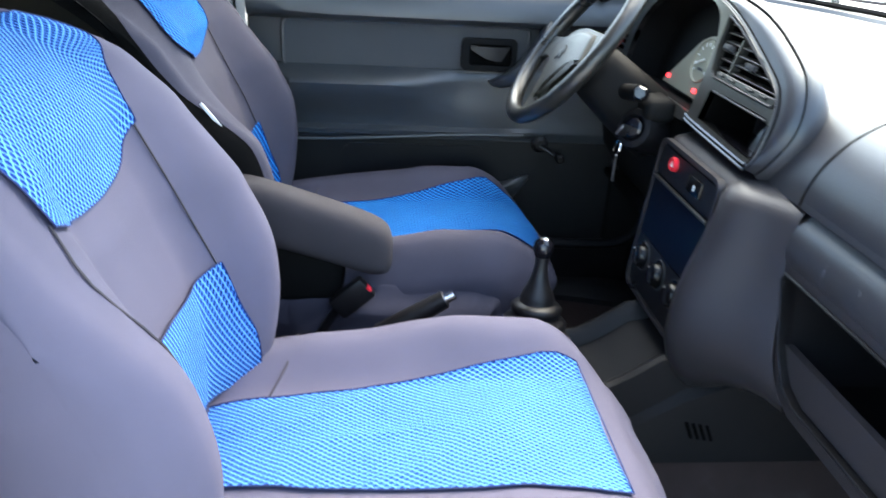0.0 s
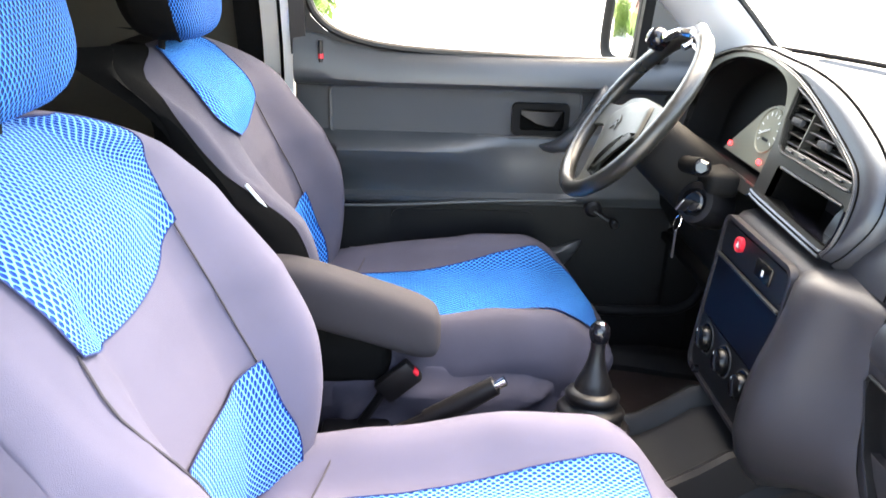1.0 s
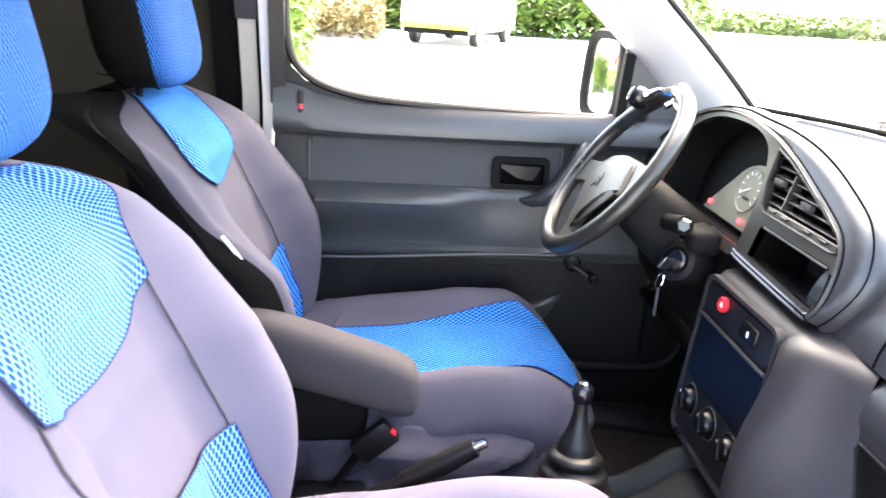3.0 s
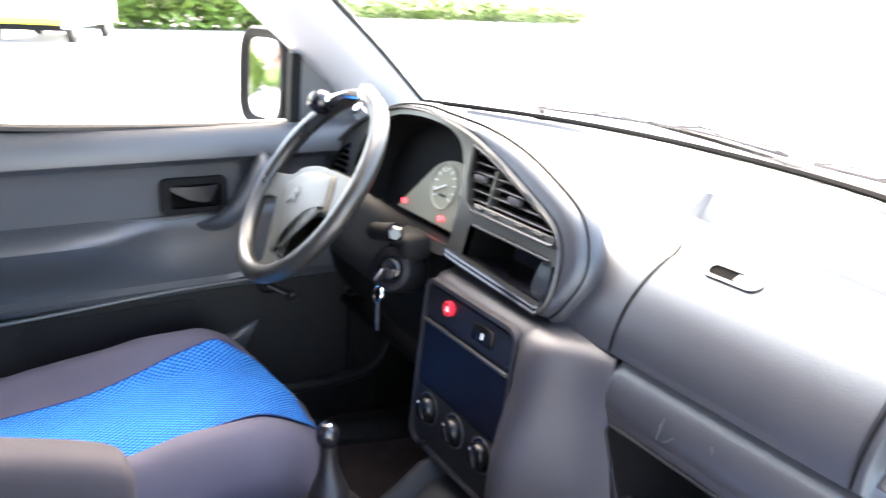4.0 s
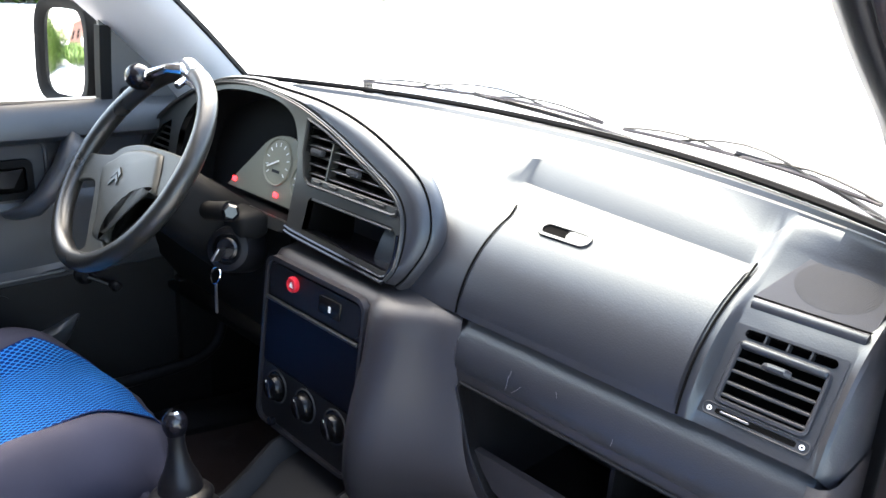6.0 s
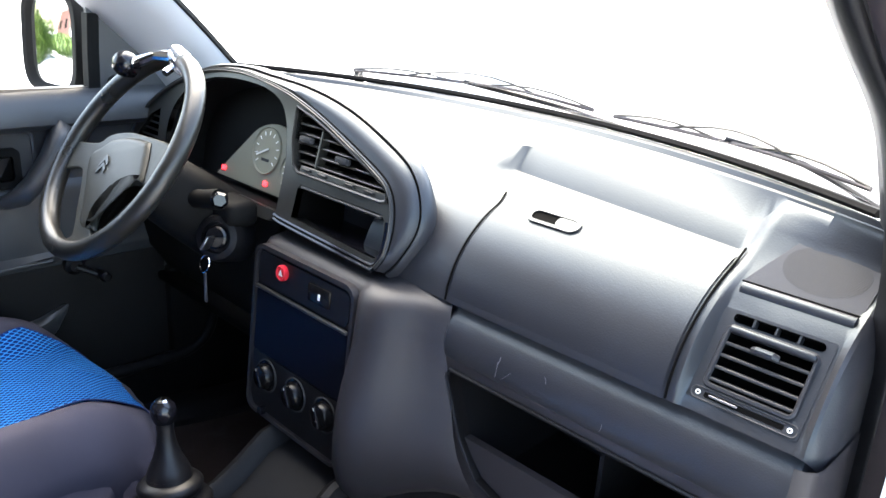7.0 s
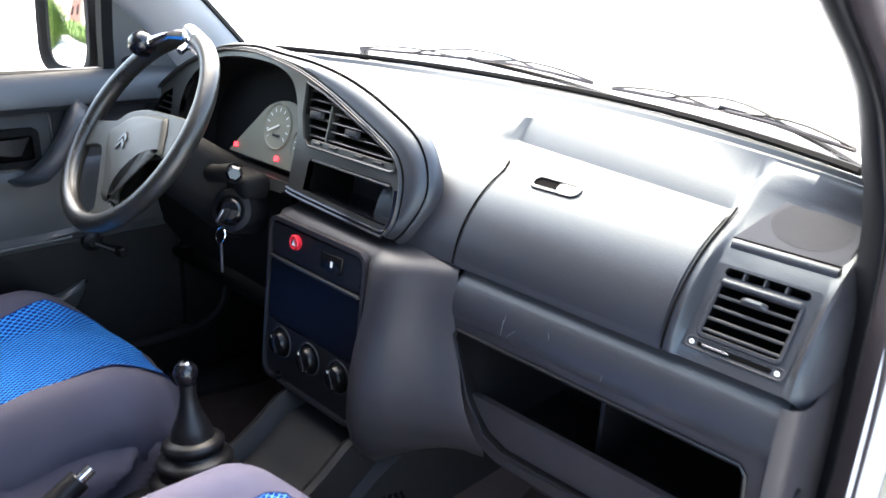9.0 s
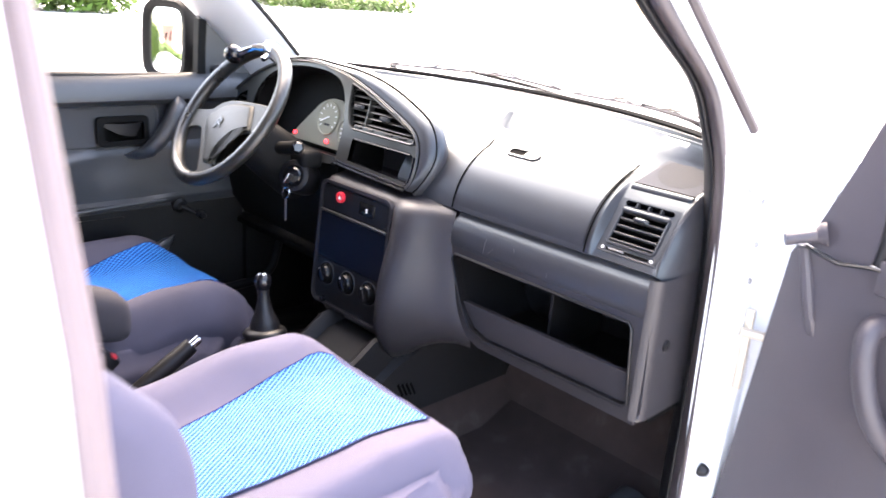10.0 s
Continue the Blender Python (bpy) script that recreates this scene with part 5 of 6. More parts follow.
    shaped("blue mesh lower panel", [(-0.70 + k, 0.752), (-0.2, 0.752), (0.2, 0.752), (0.60, 0.752)], [(-0.56 + k, 0.938), (-0.35, 0.922), (0.04, 0.930), (0.30, 0.935)], [(-0.70 + k, 0.752), (-0.65 + k, 0.82), (-0.59 + k, 0.875), (-0.56 + k, 0.938)], [(0.60, 0.752), (0.57, 0.82), (0.46, 0.885), (0.30, 0.935)])
    seam([(-0.53 + 2 * k, 1.128), (-0.525 + 1.5 * k, 1.053), (-0.54 + k, 0.985), (-0.555 + k, 0.934), (-0.59 + k, 0.875), (-0.65 + k, 0.82), (-0.70 + k, 0.75)], back_front, br, xc, 0.0024, 5)
    if not driver:
        seam([(0.66, 1.110), (0.72, 1.064), (0.70, 1.0), (0.64, 0.94), (0.60, 0.85), (0.60, 0.75)], body_front, br, xc, 0.0024, 5)
    # cushion
    T = Matrix.Translation((xc, 0, 0))
    cush = cushion_point if driver else cushion_low
    us2 = [-1, -0.98, -0.96, -0.93, -0.90, -0.87] + list(np.linspace(-0.84, 0.84, 43)) + [0.87, 0.90, 0.93, 0.96, 0.98, 1]
    rings = []
    for sv in np.linspace(0, 1, 70):
        top = [T @ cush(u, sv) for u in us2]
        y = top[0].y
        low = 0.655
        half = abs(top[0].x - xc)
        out = top[-1].x - xc
        rings.append(top + [T @ Vector((out * 0.99, y, max(low, top[-1].z - 0.05))), T @ Vector((out * 0.93, y * 0.97, low)), T @ Vector((-half * 0.93, y * 0.97, low)), T @ Vector((-half * 0.99, y, max(low, top[0].z - 0.05)))])
    bm = loft(rings)
    crumple(bm, 0.005, 9, xc + 3)
    for v in bm.verts:
        w = smooth01((0.752 - v.co.z) / 0.05) * smooth01((v.co.y - 0.05) / 0.15)
        if w > 0:
            n = noise.noise(Vector((v.co.x * 7 + v.co.z * 16, v.co.y * 15 - v.co.z * 22, xc * 4)))
            side = Vector((v.co.x - xc, (v.co.y - 0.2) * 0.6, 0)).normalized()
            v.co += side * ((1 - abs(n)) ** 4 - 0.3) * 0.016 * w
    cu = part("cushion", bm, grey, s, "grey cloth cushion", 70)
    last, wide = (0.80, [(0, 0.40), (0.17, 0.45), (0.30, 0.47), (0.40, 0.56), (0.53, 0.66), (0.63, 0.58), (0.80, 0.50)]) if driver else (0.60, [(0, 0.36), (0.18, 0.37), (0.28, 0.43), (0.41, 0.53), (0.55, 0.60), (0.60, 0.58)])
    rows = [(sv, -lerp(wide, sv), lerp(wide, sv) + 0.02) for sv in np.linspace(0.06, last, 20)]
    panel("bright blue mesh seat panel", rows, cush, blue)
    seam([(-0.37, 0.17), (-0.60, 0.19), (-0.85, 0.20)], cush, cu, xc + 3, 0.005, 9)
    # gathered skirt and metal base
    rings = []
    for k, z in enumerate(np.linspace(0.738, 0.545, 24)):
        ring, f = [], k / 23
        for i in range(200):
            a = 2 * math.pi * i / 200
            cx, sy = math.cos(a), math.sin(a)
            arc = a * 0.27
            n1 = noise.noise(Vector((arc * 11 + f * 2.4, f * 1.1, xc * 5)))
            n2 = noise.noise(Vector((arc * 15 - f * 2.0, f * 2.0, xc * 9)))
            r = 0.945 + 0.055 * smooth01(f * 4) + 0.03 * math.sin(math.pi * f) - 0.10 * f ** 3 + min(1, f * 4) * (0.10 * (1 - abs(n1)) ** 3 - 0.040 + 0.03 * (1 - abs(n2)) ** 4 * f)
            ring.append(T @ Vector(((0.252 if driver else 0.232) * r * math.copysign(abs(cx) ** 0.42, cx), 0.235 + (0.288 if driver else 0.272) * r * math.copysign(abs(sy) ** 0.42, sy), z)))
        rings.append(ring)
    part("skirt", loft(rings), grey, s, "wrinkled grey cloth skirt", 70)
    for dx in (-0.17, 0.17):
        part("rail", box(xc + dx - 0.02, xc + dx + 0.02, -0.05, 0.46, FLOOR_Z, 0.535, 0.004), BLACK, s)
    # headrest: mesh cloth in front, black behind for the driver's
    zc, hz, hw, yc, hy = (1.356, 0.104, 0.140, -0.258, 0.068) if driver else (1.370, 0.105, 0.150, -0.235, 0.062)
    for name, a0, a1, mat, lab in (("headrest", 20 if driver else -8, 188, BLUE_HEAD, "blue mesh covered headrest"), ("headrest_back", 187, 381 if driver else 353, CLOTH_BLACK_SHADE if driver else BLUE_HEAD, "black cloth back of the headrest" if driver else "")):
        rings = []
        for t in np.linspace(-1, 1, 25):
            k = (1 - abs(t) ** 3.4) ** 0.36
            y0 = yc - hz * t * 0.18
            rings.append([T @ Vector((max(0.02, hw * k) * math.copysign(abs(math.cos(a)) ** 0.62, math.cos(a)), y0 + max(0.01, hy * k) * math.copysign(abs(math.sin(a)) ** 0.62, math.sin(a)), zc + hz * t)) for a in np.radians(np.linspace(a0, a1, 41))])
        bm = loft(rings, False, False)
        panel_uv(bm, lambda c: (c.x - xc + math.copysign(yc + hy - c.y, c.x - xc)) * 1.1, lambda c: c.z * 1.15)
        part(name, bm, mat, s, lab, 70)
    for dx in (-0.05, 0.05):
        part("post", tube([(xc + dx, yc - 0.01, 1.20), (xc + dx, yc, 1.27)], 0.006, 8), MATTE, s)
    if driver:
        m = Matrix.Translation((-0.140, -0.080, 1.040)) @ pose(0, 0, 0, -52, 0, 0)
        part("label", box(-0.001, 0.002, -0.024, 0.024, -0.0025, 0.0025, m=m), LABEL, s, "white cloth label")
        # folded-down armrest on the inner side
        rings = []
        for y, zc, hz, hx in curve4(((-0.10, 0.905, 0.035, 0.030), (-0.07, 0.900, 0.050, 0.038), (0.0, 0.885, 0.054, 0.040), (0.10, 0.855, 0.053, 0.040), (0.17, 0.832, 0.052, 0.040), (0.20, 0.8225, 0.047, 0.038), (0.215, 0.8185, 0.038, 0.032), (0.222, 0.817, 0.020, 0.020))):
            rings.append([Vector((-0.112 + hx * math.copysign(abs(math.cos(a)) ** 0.6, math.cos(a)), y, zc + hz * math.copysign(abs(math.sin(a)) ** 0.6, math.sin(a)))) for a in np.linspace(0, 2 * math.pi, 41)[:-1]])
        part("armrest", loft(rings), ARM, s, "dark grey cloth armrest", 60)
        # added matt block that makes the area below the armrest black
        part("armrest_dark_block", box(-0.150, -0.118, -0.12, 0.14, 0.70, 0.835, 0.02, 3), MATTE, s, "black block filling the dark area under the armrest")
        part("recline_lever", tube(curve_pts([(-0.60, 0.38, 0.66), (-0.605, 0.45, 0.668), (-0.61, 0.52, 0.70)], 3), 0.012, 8, flat=0.6), BLACK, s)
    return s


seat(0.335, False)
seat(-0.365, True)


def buckle():
    b = thing("seat_belt_buckle", "black seat belt buckle with a red release button", "seat belt buckle", (-0.09, 0.15, 0.60))
    m = Matrix.Translation((-0.088, 0.155, 0.735)) @ pose(0, 0, 0, -48, 0, 0)
    part("housing", box(-0.012, 0.012, -0.022, 0.022, -0.04, 0.034, 0.005, 2, m=m), BLACK, b)
    part("release_button", box(-0.002, 0.0125, -0.002, 0.010, 0.029, 0.036, 0.002, 1, m=m), RED, b, "red release button")
    part("stalk", tube([m @ Vector((0, 0, -0.038)), (-0.09, 0.08, 0.63), (-0.09, 0.05, 0.56)], 0.009, 8, flat=0.5), BLACK, b)
    part("anchor", box(-0.11, -0.03, 0.02, 0.14, 0.585, 0.645, 0.01, 2), BLACK, b)
    return b


buckle()


# ---- driver door ----
def driver_door():
    d = thing("driver_door", "dark grey trimmed driver door with window and pull handle", "car door", (-0.70, 0.3, 0.5))
    base = [(-0.674, 1.200), (-0.664, 1.197), (-0.651, 1.178), (-0.641, 1.150), (-0.641, 1.138), (-0.654, 1.127), (-0.688, 1.121), (-0.690, 1.115)]
    rings = []
    for y in (-0.092, -0.085, -0.03, 0.0, 0.1, 0.2, 0.28, 0.34, 0.40, 0.5, 0.62, 0.80):
        k = smooth01((y + 0.03) / 0.03) * (1 - smooth01((y - 0.24) / 0.16))     # arm ledge
        pk = smooth01((y + 0.03) / 0.03) * (1 - smooth01((y - 0.50) / 0.14))     # pocket
        rise = 0.045 * smooth01((0.06 - y) / 0.14)
        low = [(-0.690, 1.022), (-0.683 + 0.020 * k, 1.014), (-0.680 + 0.050 * k, 0.999), (-0.679 + 0.056 * k, 0.990), (-0.680 + 0.054 * k, 0.982), (-0.682 + 0.034 * k + 0.010 * pk, 0.955), (-0.685 + 0.018 * pk, 0.92), (-0.686 + 0.014 * pk, 0.884), (-0.684 + 0.028 * pk, 0.876), (-0.686 + 0.028 * pk, 0.866), (-0.690, 0.856), (-0.692, 0.84), (-0.692, 0.62), (-0.698, 0.55), (-0.705, 0.40)]
        top = [(a, z + rise * max(0, (z - 1.12) / 0.08)) for a, z in base]
        rings.append([Vector((x, y, z)) for x, z in top + low])
    part("trim_panel", loft(rings, False, False), DOOR, d, "dark grey moulded door trim", 40)
    part("insert", plate(rounded(-0.015, 0.545, 1.018, 1.118, 0.012), [], 0.006, Matrix(((0, 0, 1, -0.6865), (1, 0, 0, 0), (0, 1, 0, 0), (0, 0, 0, 1)))), DOORCLOTH, d, "dark cloth insert")
    part("insert_edge", tube([Vector((-0.684, a, b)) for a, b in rounded(-0.018, 0.548, 1.016, 1.121, 0.014)], 0.004, 6, close=True), DOOR, d)
    part("pocket_edge", tube([(-0.652, y, 0.852 + 0.022 * smooth01((y - 0.0) / 0.5)) for y in np.linspace(0.0, 0.55, 12)], 0.0035, 6), DOOR, d)
    part("outer_skin", box(-0.80, -0.72, -0.09, 0.95, 0.35, 1.185, 0.01), WHITE, d, "white painted outer skin")
    part("lower_lining", plate([(-0.09, 0.41), (-0.09, 0.848), (0.79, 0.848), (0.79, 0.41)], [], 0.004, Matrix(((0, 0, 1, -0.6875), (1, 0, 0, 0), (0, 1, 0, 0), (0, 0, 0, 1)))), LINING, d, "black lower door lining")
    part("lower_pocket", plate(rounded(0.12, 0.46, 0.66, 0.835, 0.02), [], 0.004, Matrix(((0, 0, 1, -0.6835), (1, 0, 0, 0), (0, 1, 0, 0), (0, 0, 0, 1)))), BLACK, d)
    # door bin under the seat's edge, ending in a raised lip
    rings = []
    for y, top, low, out in ((0.02, 0.735, 0.50, 0.030), (0.40, 0.736, 0.52, 0.032), (0.48, 0.739, 0.58, 0.030), (0.525, 0.748, 0.69, 0.026), (0.555, 0.760, 0.722, 0.020), (0.573, 0.765, 0.748, 0.012), (0.580, 0.764, 0.757, 0.004)):
        rings.append([Vector((-0.684, y, top)), Vector((-0.684 + out * 0.7, y, top + 0.001)), Vector((-0.684 + out, y, top - 0.006)), Vector((-0.684 + out * 0.9, y, low + 0.006)), Vector((-0.684 + out * 0.6, y, low)), Vector((-0.684, y, low))])
    part("door_bin", loft(rings), DOOR, d, "dark plastic door bin", 45)
    # inner release handle in its frame
    P = Matrix(((0, 0, 1, -0.682), (1, 0, 0, 0), (0, 1, 0, 0), (0, 0, 0, 1)))
    h = part("release_frame", plate(rounded(0.390, 0.520, 1.022, 1.095, 0.012), [rounded(0.408, 0.508, 1.034, 1.082, 0.008)], 0.012, P @ Matrix.Translation((0, 0, 0.012))), MATTE, d, "black release recess")
    part("recess", wall_of(rounded(0.408, 0.508, 1.034, 1.082, 0.008), 0.008, P @ Matrix.Translation((0, 0, 0.006))), DARK, h)
    part("release_lever", loft([[P @ Vector((a, b, c)) for a, b, c in ring] for ring in (((0.412, 1.078, 0.004), (0.412, 1.068, 0.004), (0.412, 1.068, 0.0), (0.412, 1.078, 0.0)), ((0.44, 1.076, 0.008), (0.445, 1.050, 0.010), (0.445, 1.050, 0.002), (0.44, 1.076, 0.0)), ((0.48, 1.076, 0.010), (0.47, 1.044, 0.012), (0.47, 1.044, 0.004), (0.48, 1.076, 0.002)), ((0.504, 1.078, 0.008), (0.485, 1.044, 0.010), (0.485, 1.044, 0.004), (0.504, 1.078, 0.002)))]), BLACK, h, "black release lever")
    # grab handle
    rings = []
    for y, z, w, h, out in ((0.606, 1.140, 0.020, 0.010, 0.004), (0.600, 1.134, 0.036, 0.022, 0.034), (0.586, 1.112, 0.038, 0.028, 0.050), (0.560, 1.076, 0.032, 0.024, 0.058), (0.528, 1.036, 0.028, 0.020, 0.058), (0.500, 1.008, 0.028, 0.018, 0.050), (0.476, 0.994, 0.024, 0.012, 0.024), (0.462, 0.990, 0.016, 0.008, 0.002)):
        up = Vector((0, 0.75, -0.66))
        c = Vector((-0.690 + out, y, z))
        rings.append([c + up * (w * 0.6 * math.copysign(abs(math.cos(t)) ** 0.6, math.cos(t))) + Vector((1, 0, 0)) * (h * math.copysign(abs(math.sin(t)) ** 0.6, math.sin(t))) for t in np.linspace(0, 2 * math.pi, 17)[:-1]])
    part("grab_handle", loft(rings), DOOR, d, "moulded grab handle", 60)
    # window surround
    line = curve_pts([(-0.672, 0.68, 1.190), (-0.672, 0.4, 1.196), (-0.672, 0.15, 1.206), (-0.672, 0.03, 1.226), (-0.672, -0.035, 1.262), (-0.672, -0.062, 1.32), (-0.668, -0.068, 1.45), (-0.63, -0.06, 1.66)], 5)
    part("window_seal", tube(line, 0.009, 8), BLACK, d, "black rubber window seal")
    part("rear_frame", loft([[Vector((x + max(0, z - 1.2) * 0.14, y, z)) for x, y in ((-0.70, -0.098), (-0.70, -0.068), (-0.665, -0.066), (-0.66, -0.098))] for z in (1.19, 1.4, 1.68)]), BLACK, d, "black window frame")
    bm = plate([(-0.08, 1.20), (-0.08, 1.30), (-0.062, 1.30), (-0.055, 1.268), (-0.025, 1.24), (0.04, 1.215), (0.15, 1.20)], [], 0.01, Matrix(((0, 0, 1, -0.672), (1, 0, 0, 0), (0, 1, 0, 0), (0, 0, 0, 1))))
    part("corner_fill", bm, BLACK, d)
    part("front_frame", loft([[Vector((-0.69, y, z)), Vector((-0.665, y, z)), Vector((-0.665, y + 0.022, z)), Vector((-0.69, y + 0.022, z))] for y, z in ((0.652, 1.185), (0.655, 1.26), (0.66, 1.335))]), MATTE, d)
    bm = plate([(0.664, 1.18), (0.66, 1.345), (0.70, 1.33), (0.80, 1.22), (0.83, 1.18)], [], 0.01, Matrix(((0, 0, 1, -0.668), (1, 0, 0, 0), (0, 1, 0, 0), (0, 0, 0, 1))))
    tri = part("mirror_corner", bm, DOOR, d, "dark mirror corner trim")
    part("adjuster", lathe([(0.016, 0), (0.016, 0.008), (0.009, 0.014), (0.009, 0.026), (0.011, 0.032), (0, 0.034)], 14, Matrix.Translation((-0.668, 0.705, 1.205)) @ pose(0, 0, 0, 0, 90, 0)), BLACK, tri, "mirror adjusting knob")
    # glass
    bm = bmesh.new()
    vs = [bm.verts.new(p) for p in ((-0.685, -0.07, 1.19), (-0.685, 0.66, 1.18), (-0.668, 0.66, 1.335), (-0.62, 0.26, 1.70), (-0.62, -0.06, 1.70))]
    bm.faces.new(vs)
    g = part("window_glass", bm, GLASS, d, "clear side window", 0)
    g.visible_shadow = False
    # lock pin and winder
    part("lock_pin", tube([(-0.648, -0.033, 1.176), (-0.648, -0.033, 1.222)], 0.0055, 8), BLACK, d)
    part("lock_flag", tube([(-0.648, -0.033, 1.184), (-0.648, -0.033, 1.194)], 0.0062, 8), RED, d, "red lock flag")
    w = part("winder_boss", lathe([(0.022, 0), (0.020, 0.012), (0.012, 0.018), (0, 0.018)], 16, Matrix.Translation((-0.69, 0.60, 0.845)) @ pose(0, 0, 0, 0, 90, 0)), BLACK, d, "window winder")
    part("winder_arm", tube([(-0.672, 0.60, 0.845), (-0.662, 0.635, 0.825)], 0.008, 8, flat=0.6), BLACK, w)
    part("winder_knob", lathe([(0.010, 0), (0.011, 0.02), (0.007, 0.026), (0, 0.026)], 12, Matrix.Translation((-0.662, 0.645, 0.820)) @ pose(0, 0, 0, 0, 90, 0)), BLACK, w)
    # speaker-side kick panel
    part("kick_panel", box(-0.715, -0.665, 0.79, 1.15, 0.40, 0.80, 0.01), MATTE, d)
    return d


driver_door()


def door_mirror():
    m = thing("door_mirror", "black plastic door mirror reflecting greenery", "door mirror", (-0.86, 0.70, 1.26))
    c = Vector((-0.90, 0.680, 1.262))
    M = Matrix.Translation(c) @ pose(0, 0, 0, -3.2, 0, 12)

    def ring(w, h, y):
        return [M @ Vector((1.12 * w * math.copysign(abs(math.cos(a)) ** 0.5, math.cos(a)), y, 1.08 * h * math.copysign(abs(math.sin(a)) ** 0.5, math.sin(a)))) for a in np.linspace(0, 2 * math.pi, 33)[:-1]]
    part("shell", loft([ring(0.066, 0.082, -0.002), ring(0.072, 0.088, -0.012), ring(0.086, 0.100, -0.014), ring(0.092, 0.106, 0.0), ring(0.086, 0.10, 0.03), ring(0.06, 0.075, 0.075), ring(0.02, 0.03, 0.09)]), MATTE, m, "black housing", 60)
    bm = loft([[p - (M.to_3x3() @ Vector((0, 1, 0))) * (0.0045 * (1 - k * k)) for p in ring(0.068 * k, 0.084 * k, -0.003)] for k in (1.0, 0.85, 0.7, 0.55, 0.4, 0.25, 0.1, 0.01)])
    part("mirror_glass", bm, MIRROR, m, "convex mirror glass", 80)
    part("arm", loft([[Vector((x, y, z)) for y, z in ((0.715, 1.19), (0.77, 1.19), (0.785, 1.25), (0.73, 1.26))] for x in (-0.86, -0.80, -0.70)]), MATTE, m)
    return m


door_mirror()


# ---- open passenger door ----
def passenger_door():
    d = thing("passenger_door", "open white passenger door with grey inner trim", "car door", (0.79, 1.0, 0.5))
    M = Matrix.Translation((0.745, 0.985, 0)) @ pose(0, 0, 0, 0, 0, -8)     # x outward along the open door, y towards the front

    def P(a, b):
        return Vector((a, b))
    outline = [(-0.018, 0.42), (-0.004, 0.56), (0.015, 0.79), (0.029, 0.951), (0.039, 1.070), (0.046, 1.086), (0.075, 1.088), (0.124, 1.077), (0.19, 1.086), (0.95, 1.09), (0.98, 0.9), (0.94, 0.42)]
    F = M @ Matrix(((1, 0, 0, 0), (0, 0, -1, 0), (0, 1, 0, 0), (0, 0, 0, 1)))
    part("outer_skin", plate([(a - 0.13 if a < 0.15 else a, b) for a, b in outline], [], 0.05, F @ Matrix.Translation((0, 0, -0.04))), WHITE, d, "white painted door shell")
    part("trim_panel", plate(outline, [], 0.038, F @ Matrix.Translation((0, 0, 0.0))), DOORGREY, d, "dark grey inner door trim")
    # mirror corner and window post
    tri = [(0.066, 1.094), (0.073, 1.122), (0.109, 1.217), (0.137, 1.303), (0.165, 1.36), (0.185, 1.36), (0.172, 1.10), (0.168, 1.088), (0.124, 1.081)]
    part("mirror_corner", plate(tri, [], 0.03, F @ Matrix.Translation((0, 0, 0.004))), DOORGREY, d, "grey mirror corner trim")
    part("corner_gap", tube([F @ Vector((a, b, 0.012)) for a, b in ((0.066, 1.092), (0.09, 1.084), (0.124, 1.078), (0.168, 1.086), (0.22, 1.090))], 0.003, 6), BLACK, d)
    part("adjuster", tube([F @ Vector((0.092, 1.118, 0.002)), F @ Vector((0.086, 1.116, 0.006)), F @ Vector((0.080, 1.113, 0.012)), F @ Vector((0.062, 1.106, 0.03)), F @ Vector((0.048, 1.101, 0.044))], [0.020, 0.018, 0.011, 0.010, 0.011], 14), DOORGREY, d, "grey mirror adjusting lever")
    part("pull", tube(curve_pts([F @ Vector(p) for p in ((0.205, 1.005, -0.01), (0.20, 0.99, 0.025), (0.212, 0.93, 0.035), (0.24, 0.86, 0.03), (0.275, 0.80, -0.01))], 4), 0.018, 12), DOORGREY, d, "grey grab handle")
    part("rib", tube([F @ Vector((0.060, 1.082, -0.004)), F @ Vector((0.078, 1.03, 0.0)), F @ Vector((0.092, 0.98, -0.002)), F @ Vector((0.103, 0.945, -0.010))], 0.011, 10), DOORGREY, d)
    part("waist", box(0.185, 0.93, -0.015, 0.0, 1.05, 1.105, 0.006, 2, m=M), DOORGREY, d)
    part("window_frame", tube([F @ Vector((0.182, 1.09, -0.01)), F @ Vector((0.192, 1.36, -0.01)), F @ Vector((0.55, 1.68, -0.01)), F @ Vector((0.93, 1.68, -0.01)), F @ Vector((0.95, 1.16, -0.01))], 0.016, 8), BLACK, d)
    return d


passenger_door()


# ---- wipers ----
def wiper(points, blade):
    w = thing("wiper", "dark windscreen wiper arm and blade on the glass", "wiper", points[0], "windscreen wipers")
    part("arm", tube(curve_pts(points, 3), 0.0045, 8), BLACK, w, "black wiper arm")
    blade = curve_pts(blade, 4)
    # brown-grey instead of black imitates glare on the blade
    b = part("blade", tube(blade, 0.0032, 6), RUBBER, w, "rubber blade, glare put into its brown-grey", 60)
    n = len(blade) - 1
    for f0, f1, h in ((0.02, 0.42, 0.008), (0.58, 0.98, 0.008), (0.22, 0.78, 0.015)):
        i0, i1 = round(f0 * n), round(f1 * n)
        pts = [blade[i] + Vector((0, 0, h * math.sin(math.pi * (i - i0) / (i1 - i0)) + 0.002)) for i in range(i0, i1 + 1)]
        part("yoke", tube(pts, 0.0020, 6), BEZEL, b)
    return w


def on_glass(x, f):
    k = x / (0.66 - 0.08 * f)
    return Vector((x, 1.130 - 0.175 * abs(k) ** 2.2 - 0.49 * f + 0.012, 1.242 + 0.465 * f + 0.004))


